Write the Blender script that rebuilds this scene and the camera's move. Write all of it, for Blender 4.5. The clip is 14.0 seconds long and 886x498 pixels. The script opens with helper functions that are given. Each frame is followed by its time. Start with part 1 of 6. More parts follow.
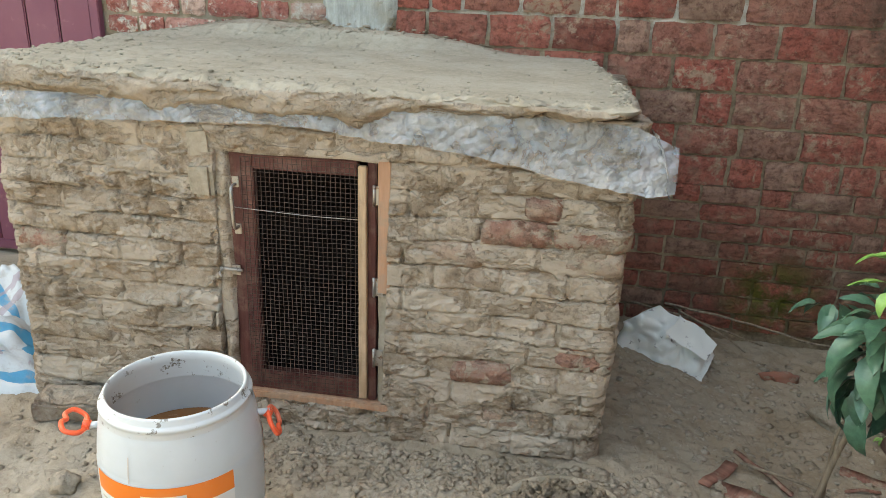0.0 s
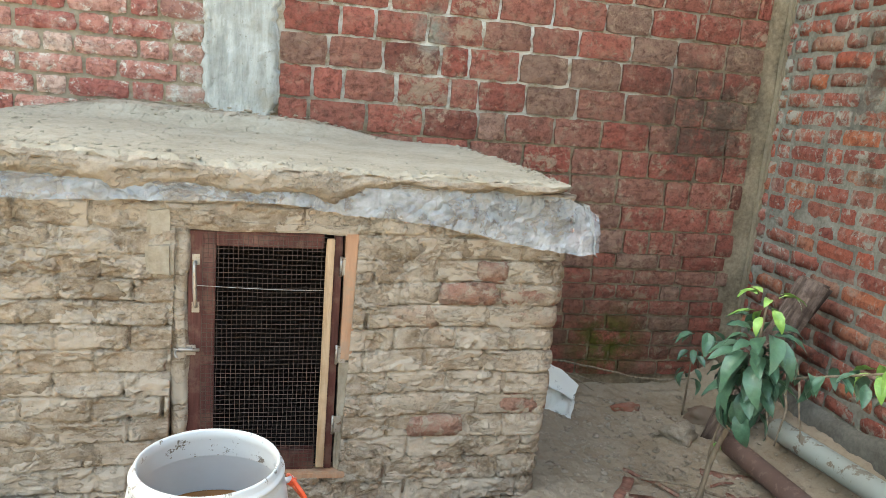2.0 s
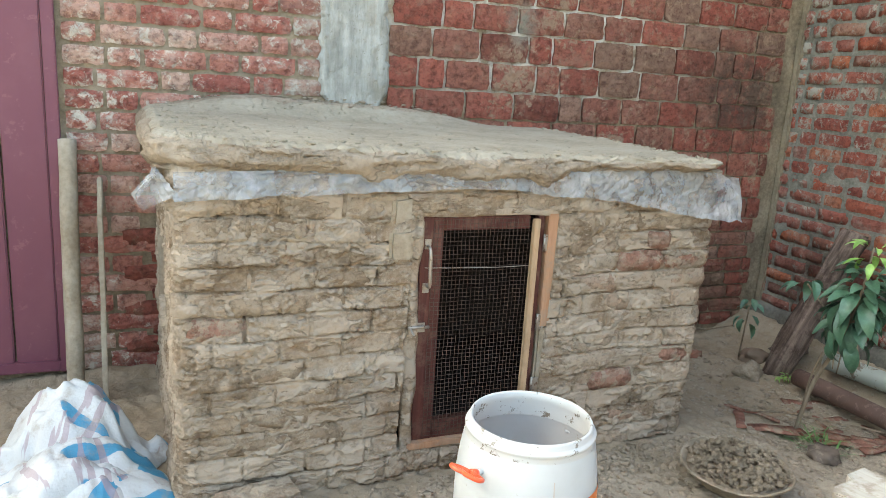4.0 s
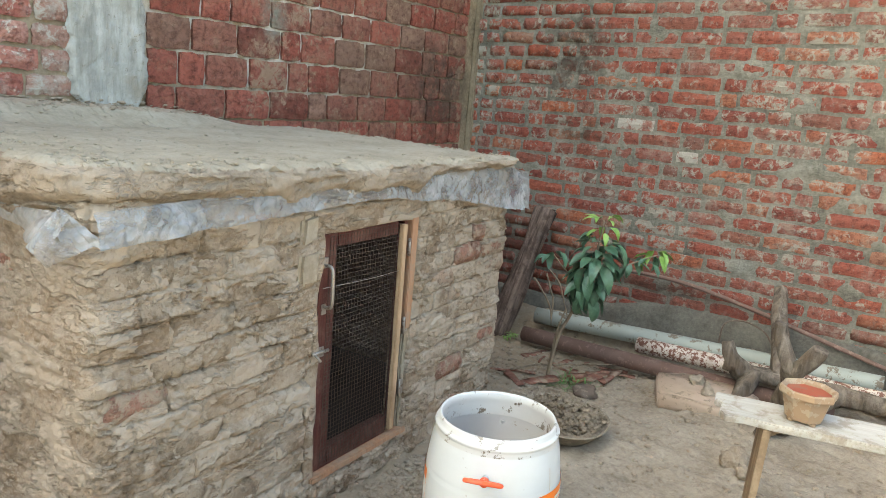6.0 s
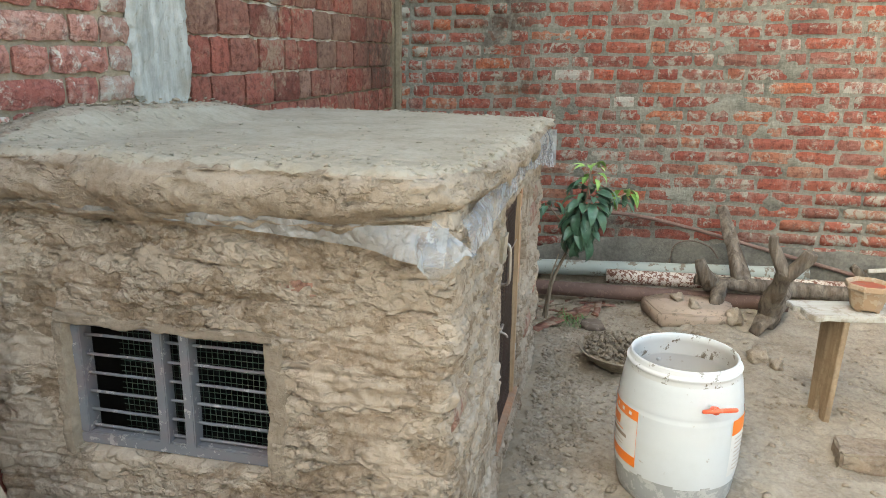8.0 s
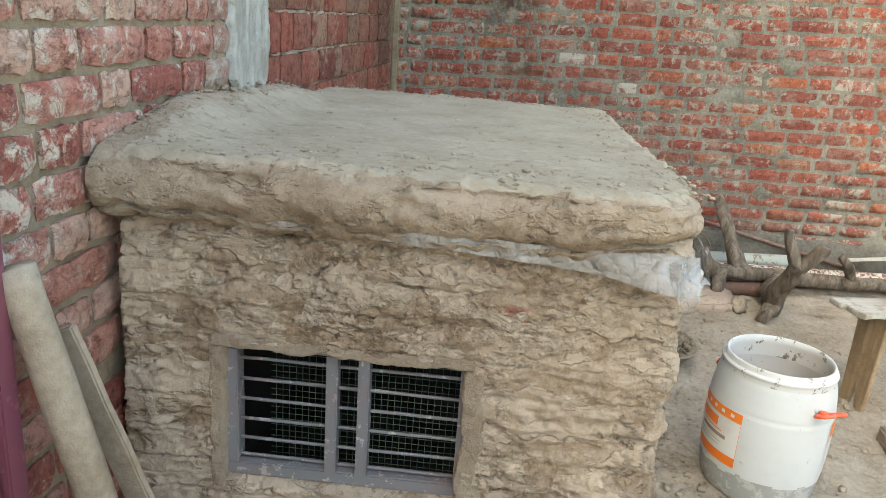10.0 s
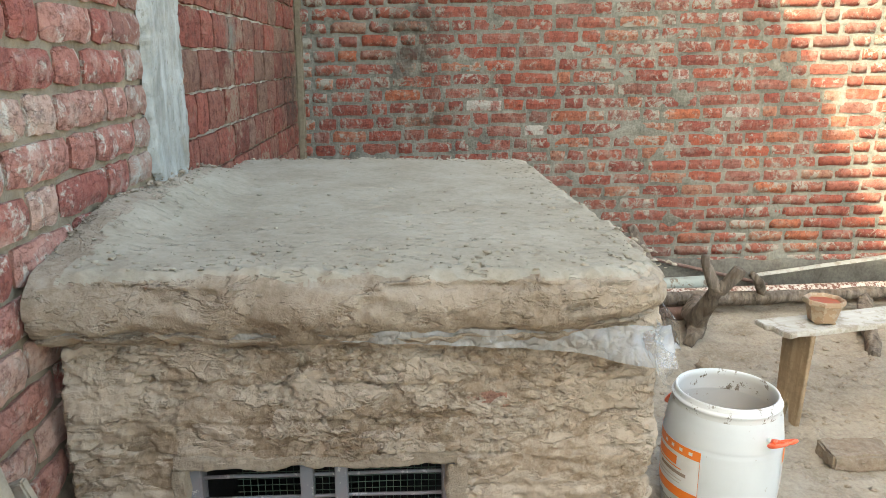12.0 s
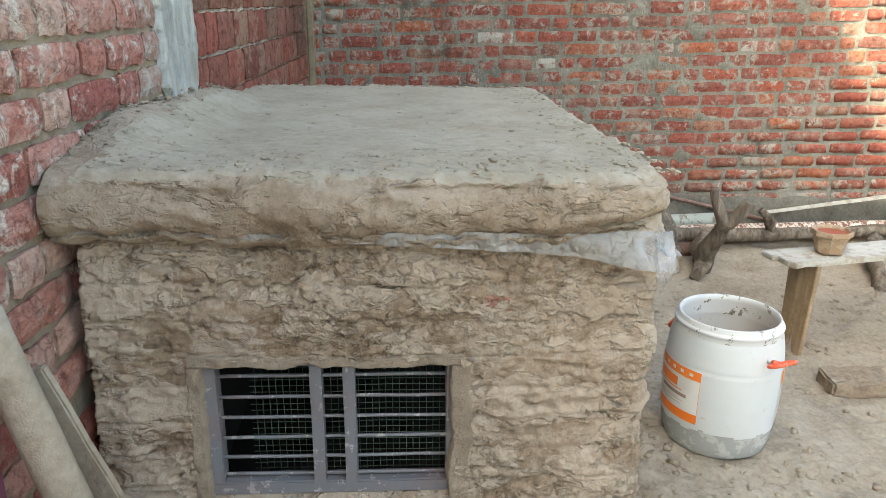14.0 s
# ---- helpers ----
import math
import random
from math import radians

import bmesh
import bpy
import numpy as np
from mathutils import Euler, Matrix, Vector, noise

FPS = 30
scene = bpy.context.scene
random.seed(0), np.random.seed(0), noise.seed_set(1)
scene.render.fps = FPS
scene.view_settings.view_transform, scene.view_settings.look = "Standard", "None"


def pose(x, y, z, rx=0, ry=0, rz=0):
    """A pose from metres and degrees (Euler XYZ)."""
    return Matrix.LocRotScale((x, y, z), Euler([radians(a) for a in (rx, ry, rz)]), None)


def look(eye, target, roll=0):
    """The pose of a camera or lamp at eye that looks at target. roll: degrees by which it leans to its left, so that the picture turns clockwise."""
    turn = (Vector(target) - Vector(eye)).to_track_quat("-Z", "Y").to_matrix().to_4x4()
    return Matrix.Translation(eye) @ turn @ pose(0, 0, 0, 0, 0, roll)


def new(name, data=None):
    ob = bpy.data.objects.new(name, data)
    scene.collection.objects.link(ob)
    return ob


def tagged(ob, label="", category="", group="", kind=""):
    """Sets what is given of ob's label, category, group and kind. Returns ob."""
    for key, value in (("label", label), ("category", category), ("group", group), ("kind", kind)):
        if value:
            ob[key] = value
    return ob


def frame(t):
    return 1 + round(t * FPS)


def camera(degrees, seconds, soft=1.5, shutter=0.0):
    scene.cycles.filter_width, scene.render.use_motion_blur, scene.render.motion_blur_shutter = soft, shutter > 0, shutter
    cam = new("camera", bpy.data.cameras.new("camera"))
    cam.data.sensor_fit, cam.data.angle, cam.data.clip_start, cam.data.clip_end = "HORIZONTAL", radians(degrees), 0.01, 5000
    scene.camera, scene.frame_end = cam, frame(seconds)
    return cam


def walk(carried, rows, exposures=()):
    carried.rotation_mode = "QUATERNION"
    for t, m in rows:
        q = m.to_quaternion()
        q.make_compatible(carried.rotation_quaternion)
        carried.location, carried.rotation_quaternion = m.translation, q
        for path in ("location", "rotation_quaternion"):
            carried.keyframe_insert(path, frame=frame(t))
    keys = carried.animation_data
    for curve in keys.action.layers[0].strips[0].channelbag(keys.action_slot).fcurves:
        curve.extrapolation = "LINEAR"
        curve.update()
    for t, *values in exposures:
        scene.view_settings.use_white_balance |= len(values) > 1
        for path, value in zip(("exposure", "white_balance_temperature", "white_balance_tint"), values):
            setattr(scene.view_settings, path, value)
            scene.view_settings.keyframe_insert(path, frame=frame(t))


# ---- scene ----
cam = camera(61.5, 14.0, soft=0.45)
METRES, EYE, TILT, LEAN, TURN = 6.0, 1.52, 0.0, 0.0, 8.6
ROWS = [
    (0.0, 0.0, 0.0, 0.0, 0.71, -19.96, -1.96),
    (0.5, -0.0317, -0.0194, 0.0005, -7.26, -20.45, -1.74),
    (1.0, -0.0562, -0.0146, -0.0029, -8.54, -17.74, -0.53),
    (1.5, -0.0915, -0.0, -0.0031, -15.41, -14.93, -2.31),
    (2.0, -0.1364, -0.0192, -0.0066, -21.01, -12.16, -4.72),
    (2.5, -0.1782, -0.0223, -0.0071, -22.16, -13.35, -4.84),
    (5.0, -0.414, 0.0731, -0.0033, -52.04, -14.16, -2.5),
    (5.5, -0.4376, 0.1174, -0.01, -61.1, -12.37, -5.03),
    (6.0, -0.4531, 0.1765, -0.0082, -66.12, -12.2, -4.74),
    (6.5, -0.468, 0.2272, -0.0035, -73.61, -13.01, -2.88),
    (7.0, -0.469, 0.2925, -0.0112, -78.15, -12.6, -2.16),
    (7.5, -0.4823, 0.3517, -0.0064, -80.53, -12.39, -2.63),
    (8.0, -0.5163, 0.3931, -0.0051, -85.91, -14.87, -0.86),
    (10.5, -0.4849, 0.5312, 0.0135, -98.36, -17.6, -2.58),
    (11.0, -0.4736, 0.5348, 0.0166, -103.28, -17.21, -1.39),
    (11.5, -0.4764, 0.5376, 0.0196, -102.45, -17.63, -1.1),
    (12.0, -0.4797, 0.5383, 0.0233, -102.39, -14.39, -0.34),
    (12.5, -0.4813, 0.5353, 0.0232, -104.27, -13.03, -1.24),
    (13.0, -0.4817, 0.5349, 0.0215, -103.99, -12.73, -2.12),
    (13.5, -0.4829, 0.5351, 0.0141, -104.2, -16.88, -1.18),
    (14.0, -0.4883, 0.538, 0.0102, -101.43, -18.46, -0.62),
]
path = [(t, pose(0, 0, EYE, TILT, LEAN, TURN) @ pose(METRES * x, METRES * y, METRES * z, 90 + pitch, roll, yaw)) for t, x, y, z, yaw, pitch, roll in ROWS]
path += [(2.7, look((-1.180, -0.287, 1.464), (-0.671, 1.583, 0.968), 3.2)), (4.8, look((-2.415, 0.008, 1.478), (-1.231, 1.565, 1.061), 3.4)), (8.2, look((-3.438, 1.955, 1.420), (-1.537, 2.316, 0.914), 3.6))]
WARM = (7900, 0)


def smooth_time(a, b, t):
    return min(1.0, max(0.0, (t - a) / (b - a)))



walk(cam, sorted(path, key=lambda row: row[0]), exposures=[(t, stops, WARM[0] + 550 * max(0.0, 1 - t / 4.8) - 400 * smooth_time(11.5, 13.5, t), WARM[1]) for t, stops in ((0.0, 2.94), (0.5, 3.15), (1.5, 3.22), (2.0, 3.27), (2.7, 3.25), (4.8, 2.9), (8.2, 2.85), (10.5, 2.85), (11.0, 2.86), (13.0, 2.81), (14.0, 2.77))])

# ---- light ----
SUN_WAY = Vector((-1.2, 1.0, 1.65)).normalized()
SUN, SKY = 2.3, 0.14
world = bpy.data.worlds.new("sky")
scene.world = world
world.use_nodes = True
_n = world.node_tree.nodes
_sky = _n.new("ShaderNodeTexSky")
_sky.sky_type = "NISHITA"
_sky.sun_disc = False
_sky.sun_elevation = math.asin(SUN_WAY.z)
_sky.sun_rotation = math.atan2(SUN_WAY.x, SUN_WAY.y)
_sky.air_density, _sky.dust_density = 1.0, 3.0
_n["Background"].inputs["Strength"].default_value = SKY
world.node_tree.links.new(_sky.outputs["Color"], _n["Background"].inputs["Color"])
_sun = bpy.data.lights.new("sun", "SUN")
_sun.energy, _sun.angle, _sun.color = SUN, radians(0.9), (1.0, 0.93, 0.82)
new("sun", _sun).matrix_world = look(SUN_WAY * 30, (0, 0, 0))

# ---- materials ----


class Nodes:
    """A short hand for node materials."""

    def __init__(self, name):
        self.m = bpy.data.materials.new(name)
        self.m.use_nodes = True
        self.t = self.m.node_tree
        self.out = self.t.nodes["Material Output"]
        self.b = self.t.nodes["Principled BSDF"]
        self.pos = self.t.nodes.new("ShaderNodeNewGeometry").outputs["Position"]

    def put(self, socket, value):
        if isinstance(value, bpy.types.NodeSocket):
            self.t.links.new(value, socket)
        else:
            socket.default_value = value

    def noise(self, scale, detail=5.0, rough=0.6, at=None, stretch=None, warp=0.0):
        n = self.t.nodes.new("ShaderNodeTexNoise")
        src = at or self.pos
        if stretch:
            v = self.t.nodes.new("ShaderNodeVectorMath")
            v.operation = "MULTIPLY"
            self.put(v.inputs[0], src)
            v.inputs[1].default_value = stretch
            src = v.outputs[0]
        self.put(n.inputs["Vector"], src)
        n.inputs["Scale"].default_value, n.inputs["Detail"].default_value = scale, detail
        n.inputs["Roughness"].default_value, n.inputs["Distortion"].default_value = rough, warp
        return n.outputs["Fac"]

    def cracks(self, scale, at=None, wide=0.05):
        w = self.t.nodes.new("ShaderNodeTexNoise")
        self.put(w.inputs["Vector"], at or self.pos)
        w.inputs["Scale"].default_value = scale * 1.7
        v = self.t.nodes.new("ShaderNodeVectorMath")
        v.operation = "MULTIPLY_ADD"
        self.put(v.inputs[0], w.outputs["Color"])
        v.inputs[1].default_value = (0.35 / scale * 2,) * 3
        self.put(v.inputs[2], at or self.pos)
        n = self.t.nodes.new("ShaderNodeTexVoronoi")
        n.feature = "DISTANCE_TO_EDGE"
        self.put(n.inputs["Vector"], v.outputs[0])
        n.inputs["Scale"].default_value = scale
        return self.ramp(n.outputs["Distance"], 0.0, wide)

    def ramp(self, x, a, b, lo=0.0, hi=1.0):
        n = self.t.nodes.new("ShaderNodeMapRange")
        n.interpolation_type = "SMOOTHSTEP"
        self.put(n.inputs["Value"], x)
        for k, v in zip(("From Min", "From Max", "To Min", "To Max"), (a, b, lo, hi)):
            n.inputs[k].default_value = v
        return n.outputs["Result"]

    def mul(self, a, b, op="MULTIPLY"):
        n = self.t.nodes.new("ShaderNodeMath")
        n.operation = op
        self.put(n.inputs[0], a)
        self.put(n.inputs[1], b)
        return n.outputs[0]

    def mix(self, f, a, b, blend="MIX"):
        n = self.t.nodes.new("ShaderNodeMix")
        n.data_type, n.blend_type = "RGBA", blend
        self.put(n.inputs["Factor"], f)
        for s, v in ((n.inputs[6], a), (n.inputs[7], b)):
            self.put(s, v if isinstance(v, bpy.types.NodeSocket) else (*v, 1.0))
        return n.outputs[2]

    def colours(self, x, *stops):
        n = self.t.nodes.new("ShaderNodeValToRGB")
        self.put(n.inputs["Fac"], x)
        e = n.color_ramp.elements
        while len(e) < len(stops):
            e.new(0.5)
        for k, (p, c) in zip(e, stops):
            k.position, k.color = p, (*c, 1.0)
        return n.outputs["Color"]

    def random(self):
        return self.t.nodes.new("ShaderNodeObjectInfo").outputs["Random"]

    def island(self):
        return self.t.nodes.new("ShaderNodeNewGeometry").outputs["Random Per Island"]

    def axis(self, k, at=None):
        n = self.t.nodes.new("ShaderNodeSeparateXYZ")
        self.put(n.inputs[0], at or self.pos)
        return n.outputs[k]

    def near(self, centre, reach):
        """1 at a place, falling to 0 at that many metres from it, each way."""
        v = self.t.nodes.new("ShaderNodeVectorMath")
        v.operation = "SUBTRACT"
        self.put(v.inputs[0], self.pos)
        v.inputs[1].default_value = centre
        s = self.t.nodes.new("ShaderNodeVectorMath")
        s.operation = "DIVIDE"
        self.put(s.inputs[0], v.outputs[0])
        s.inputs[1].default_value = reach
        n = self.t.nodes.new("ShaderNodeVectorMath")
        n.operation = "LENGTH"
        self.put(n.inputs[0], s.outputs[0])
        return self.ramp(n.outputs["Value"], 1.0, 0.2)

    def done(self, colour, rough=0.9, bump=None, depth=0.01, strength=1.0, metal=0.0, spec=0.3):
        self.put(self.b.inputs["Base Color"], colour if isinstance(colour, bpy.types.NodeSocket) else (*colour, 1.0))
        self.put(self.b.inputs["Roughness"], rough)
        self.put(self.b.inputs["Metallic"], metal)
        self.b.inputs["Specular IOR Level"].default_value = spec
        if bump is not None:
            n = self.t.nodes.new("ShaderNodeBump")
            n.inputs["Strength"].default_value, n.inputs["Distance"].default_value = strength, depth
            self.put(n.inputs["Height"], bump)
            self.put(self.b.inputs["Normal"], n.outputs["Normal"])
        return self.m


def mud(name, dark, mid, light, grit=1.0, torn=0.0, pits=0.0, cracked=0.0, grain=1.0, dry=0.0, damp=0.0, crusty=0.15):
    """Earth: blotches, grains, torn crusts with split edges, drag pits, drying cracks and paler dry patches."""
    n = Nodes(name)
    big, fine = n.noise(4.2, 8, 0.68), n.noise(45, 8, 0.7)
    c = n.colours(n.mul(n.mul(big, 0.6), n.mul(fine, 0.4), "ADD"), (0.40, dark), (0.5, mid), (0.60, light))
    pale = tuple(v * 1.10 + 0.01 for v in light)
    c = n.mix(n.ramp(n.noise(17, 8, 0.72), 0.52, 0.68, 0.0, 0.4), c, tuple(v * 0.72 for v in dark))
    if damp:
        wet = n.ramp(n.mul(n.axis(1), n.mul(n.noise(2.4, 5, 0.6), 0.9), "ADD"), 2.05, 2.75)
        c = n.mix(n.mul(wet, damp), c, (0.272, 0.196, 0.120))
    if dry:
        patch = n.ramp(n.noise(4.6, 9, 0.64, stretch=(1, 1, 1.7), warp=0.25), 0.50, 0.56)
        c = n.mix(n.mul(patch, dry), c, pale)
    c = n.mix(n.ramp(n.noise(150, 4, 0.7), 0.58, 0.70, 0.0, 0.45 * grain), c, tuple(v * 0.45 for v in dark))
    h = n.mul(n.mul(n.noise(30, 7, 0.62), n.mul(n.noise(150, 5, 0.65), 0.35), "ADD"), grain)
    if torn:
        zone = n.ramp(n.noise(2.6, 4), 0.42, 0.58, 0.1, 1.0)
        crust = n.noise(5.5, 6, 0.58, stretch=(1, 1, 1.9), warp=0.3)
        h = n.mul(h, n.mul(n.ramp(crust, 0.49, 0.53), torn), "ADD")
        flake = n.noise(19, 5, 0.6, stretch=(1, 1, 1.6), warp=0.3)
        h = n.mul(h, n.mul(n.mul(n.ramp(flake, 0.50, 0.58), zone), torn * 0.8), "ADD")
        h = n.mul(h, n.mul(n.mul(n.ramp(n.noise(55, 4, 0.6), 0.50, 0.64), zone), torn * 0.5), "ADD")
        c = n.mix(n.mul(n.ramp(n.mul(crust, n.mul(flake, 0.25), "ADD"), 0.595, 0.635), crusty), c, pale)
    if pits:
        half = n.ramp(n.axis(0), -0.2, -1.1, 0.25, 1.0) if pits > 0.6 else 1.0
        pit = n.ramp(n.noise(40, 3, 0.55, stretch=(1.25, 0.42, 1.0), warp=0.3), 0.60, 0.665)
        h = n.mul(h, n.mul(n.mul(pit, half), -pits), "ADD")
    if cracked:
        k = n.mul(n.cracks(12, wide=0.035), n.ramp(n.noise(2.2, 4), 0.72, 0.62), "MAXIMUM")
        h = n.mul(h, n.mul(k, cracked), "ADD")
        c = n.mix(n.ramp(k, 0.5, 0.0, 0.0, 0.45), c, tuple(v * 0.4 for v in dark))
    return n.done(c, 0.93, h, 0.024 * grit, 1.0, spec=0.2)


MUD_WALL = mud("mud on coop wall", (0.190, 0.136, 0.090), (0.282, 0.214, 0.151), (0.372, 0.305, 0.234), 0.34, torn=0.75, cracked=0.3, grain=0.85, dry=0.35, crusty=0.7)
MUD_SLAB = mud("fresh mud on roof slab", (0.268, 0.228, 0.169), (0.318, 0.276, 0.210), (0.358, 0.316, 0.247), 0.22, pits=1.0, grain=0.5)
MUD_RIM = mud("rough mud on slab rim", (0.214, 0.162, 0.112), (0.286, 0.227, 0.167), (0.345, 0.283, 0.217), 0.32, torn=0.6, pits=0.3, grain=0.7)
SOIL = mud("trodden soil", (0.200, 0.165, 0.123), (0.272, 0.232, 0.179), (0.328, 0.286, 0.227), 0.36, torn=0.16, pits=0.2, grain=0.8, damp=0.55)
CAKED = mud("mud-caked brick", (0.165, 0.112, 0.080), (0.228, 0.178, 0.132), (0.285, 0.243, 0.188), 0.35, torn=0.6, grain=0.9)
CLOD = mud("mud clods", (0.225, 0.178, 0.128), (0.305, 0.249, 0.186), (0.380, 0.320, 0.248), 0.5)
MUD_WET = mud("wet mud in the pan", (0.165, 0.128, 0.090), (0.245, 0.197, 0.143), (0.32, 0.265, 0.197), 0.9)


def brick_paint(name, stops, smear, smear_at, by_island=False, haze=0.4, stains=(), rough=0.9, fleck=0.55, torn=0.0, deep=0.014):
    """Fired clay, each brick its own shade, pitted, hazed with lime and smeared with mortar."""
    n = Nodes(name)
    r = n.island() if by_island else n.random()
    c = n.colours(r, *stops)
    c = n.mix(n.ramp(n.noise(32, 9, 0.76), 0.44, 0.66, 0.0, 0.7), c, tuple(v * 0.4 for v in stops[0][1]))
    c = n.mix(n.ramp(n.noise(10, 8, 0.72), 0.48, 0.70, 0.0, haze), c, smear)
    c = n.mix(n.ramp(n.noise(75, 6, 0.72), 0.60, 0.70, 0.0, fleck), c, smear)
    c = n.mix(n.ramp(n.mul(n.noise(19, 8, 0.74, warp=0.5), n.mul(n.noise(1.9, 3), 0.6), "ADD"), smear_at, smear_at + 0.12), c, smear)
    for centre, reach, col, amount in stains:
        f = n.mul(n.near(centre, reach), n.ramp(n.noise(9, 6, 0.7), 0.33, 0.58), "MULTIPLY")
        c = n.mix(n.mul(f, amount), c, col)
    h = n.mul(n.noise(40, 9, 0.74), n.mul(n.noise(170, 4), 0.3), "ADD")
    if torn:
        crust = n.ramp(n.noise(11, 7, 0.6, stretch=(1, 1, 1.4), warp=0.15), 0.49, 0.52)
        h = n.mul(h, n.mul(crust, torn), "ADD")
        flake = n.ramp(n.noise(26, 6, 0.6, stretch=(1, 1, 1.5), warp=0.15), 0.53, 0.56)
        h = n.mul(h, n.mul(flake, torn * 0.6), "ADD")
    return n.done(c, rough, h, deep, 1.0, spec=0.2)


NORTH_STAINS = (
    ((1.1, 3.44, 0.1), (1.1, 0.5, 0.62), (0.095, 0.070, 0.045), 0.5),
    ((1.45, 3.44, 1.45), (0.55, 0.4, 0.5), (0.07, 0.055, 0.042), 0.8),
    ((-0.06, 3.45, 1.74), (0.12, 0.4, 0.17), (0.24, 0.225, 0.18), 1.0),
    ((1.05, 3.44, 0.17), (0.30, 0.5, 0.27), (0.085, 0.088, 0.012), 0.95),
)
EAST_STAINS = (
    ((1.8, 2.62, 1.75), (0.4, 0.35, 0.42), (0.06, 0.045, 0.035), 0.85),
    ((1.8, 2.5, 1.28), (0.4, 0.35, 0.12), (0.07, 0.05, 0.035), 0.8),
    ((1.8, 2.9, 0.4), (0.4, 0.6, 0.4), (0.06, 0.035, 0.028), 0.7),
    ((1.75, 1.8, 0.34), (0.4, 0.5, 0.1), (0.07, 0.04, 0.03), 0.7),
)
EAST_SHADES = ((0.0, (0.205, 0.062, 0.048)), (0.22, (0.285, 0.080, 0.055)), (0.45, (0.250, 0.106, 0.082)), (0.62, (0.335, 0.088, 0.052)), (0.78, (0.190, 0.092, 0.072)), (0.9, (0.360, 0.115, 0.058)), (1.0, (0.280, 0.150, 0.105)))
BRICK_EAST = brick_paint("red brick of east wall", EAST_SHADES, (0.29, 0.27, 0.225), 0.84, haze=0.48, stains=EAST_STAINS, fleck=0.2)
BRICK_EAST_REST = brick_paint("red brick of east wall, far", EAST_SHADES, (0.29, 0.27, 0.225), 0.84, True, haze=0.48, stains=EAST_STAINS, fleck=0.2)
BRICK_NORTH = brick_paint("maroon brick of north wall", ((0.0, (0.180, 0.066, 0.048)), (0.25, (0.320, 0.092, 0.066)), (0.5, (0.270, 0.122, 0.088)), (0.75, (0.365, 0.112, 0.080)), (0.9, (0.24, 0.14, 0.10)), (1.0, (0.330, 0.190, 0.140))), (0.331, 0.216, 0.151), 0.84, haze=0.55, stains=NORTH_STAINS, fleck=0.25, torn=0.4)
BRICK_PINK = brick_paint("dusty pink brick", ((0.0, (0.330, 0.108, 0.084)), (0.35, (0.420, 0.160, 0.122)), (0.7, (0.455, 0.225, 0.175)), (1.0, (0.52, 0.345, 0.270))), (0.56, 0.49, 0.41), 0.84, haze=0.48, fleck=0.25, torn=0.5, deep=0.010)
BRICK_COOP = brick_paint("mud-smeared coop brick", ((0.0, (0.250, 0.186, 0.129)), (0.45, (0.318, 0.247, 0.178)), (0.85, (0.385, 0.306, 0.228)), (1.0, (0.330, 0.205, 0.145))), (0.355, 0.288, 0.214), 0.82, haze=0.5, fleck=0.3, torn=0.35, deep=0.0065)
BRICK_BARE = brick_paint("bare red coop brick", ((0.0, (0.335, 0.176, 0.126)), (1.0, (0.385, 0.213, 0.158))), (0.393, 0.308, 0.230), 0.78, haze=0.75, torn=0.4)


def mortar(name, dark, light, stains=(), grit=0.009):
    n = Nodes(name)
    c = n.colours(n.mul(n.mul(n.noise(5, 5), 0.6), n.mul(n.noise(50, 5), 0.4), "ADD"), (0.36, dark), (0.62, light))
    for centre, reach, col, amount in stains:
        f = n.mul(n.near(centre, reach), n.ramp(n.noise(9, 6, 0.7), 0.35, 0.62), "MULTIPLY")
        c = n.mix(n.mul(f, amount), c, col)
    return n.done(c, 0.95, n.mul(n.noise(60, 7, 0.7), n.mul(n.noise(200, 3), 0.3), "ADD"), grit, 0.9, spec=0.2)


MORTAR_EAST = mortar("cement mortar of east wall", (0.118, 0.113, 0.094), (0.262, 0.253, 0.212), EAST_STAINS, 0.014)
LIMED = (((0.15, 3.45, 1.85), (1.6, 0.4, 0.60), (0.66, 0.64, 0.59), 1.0), ((0.1, 3.45, 1.5), (1.3, 0.4, 0.28), (0.60, 0.575, 0.52), 0.9), ((-1.9, 3.5, 1.3), (0.9, 0.5, 1.3), (0.30, 0.25, 0.19), 0.8))
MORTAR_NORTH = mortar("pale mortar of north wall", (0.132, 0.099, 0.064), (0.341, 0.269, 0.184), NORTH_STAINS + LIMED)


def cement_paint():
    """Grey cement with trowel streaks running down, chips and brown dust."""
    n = Nodes("grey cement plaster")
    streak = n.noise(26, 6, 0.65, stretch=(1.0, 1.0, 0.16), warp=0.3)
    c = n.colours(n.mul(n.mul(streak, 0.6), n.mul(n.noise(9, 6, 0.7), 0.4), "ADD"), (0.36, (0.25, 0.245, 0.215)), (0.5, (0.37, 0.365, 0.33)), (0.64, (0.50, 0.495, 0.46)))
    c = n.mix(n.ramp(n.noise(38, 6, 0.7), 0.60, 0.66, 0.0, 0.6), c, (0.20, 0.17, 0.13))
    c = n.mix(n.ramp(n.noise(4, 5, 0.6), 0.50, 0.68, 0.0, 0.5), c, (0.30, 0.25, 0.18))
    return n.done(c, 0.9, n.mul(streak, n.mul(n.noise(70, 7, 0.75), 0.5), "ADD"), 0.012, 1.0, spec=0.2)


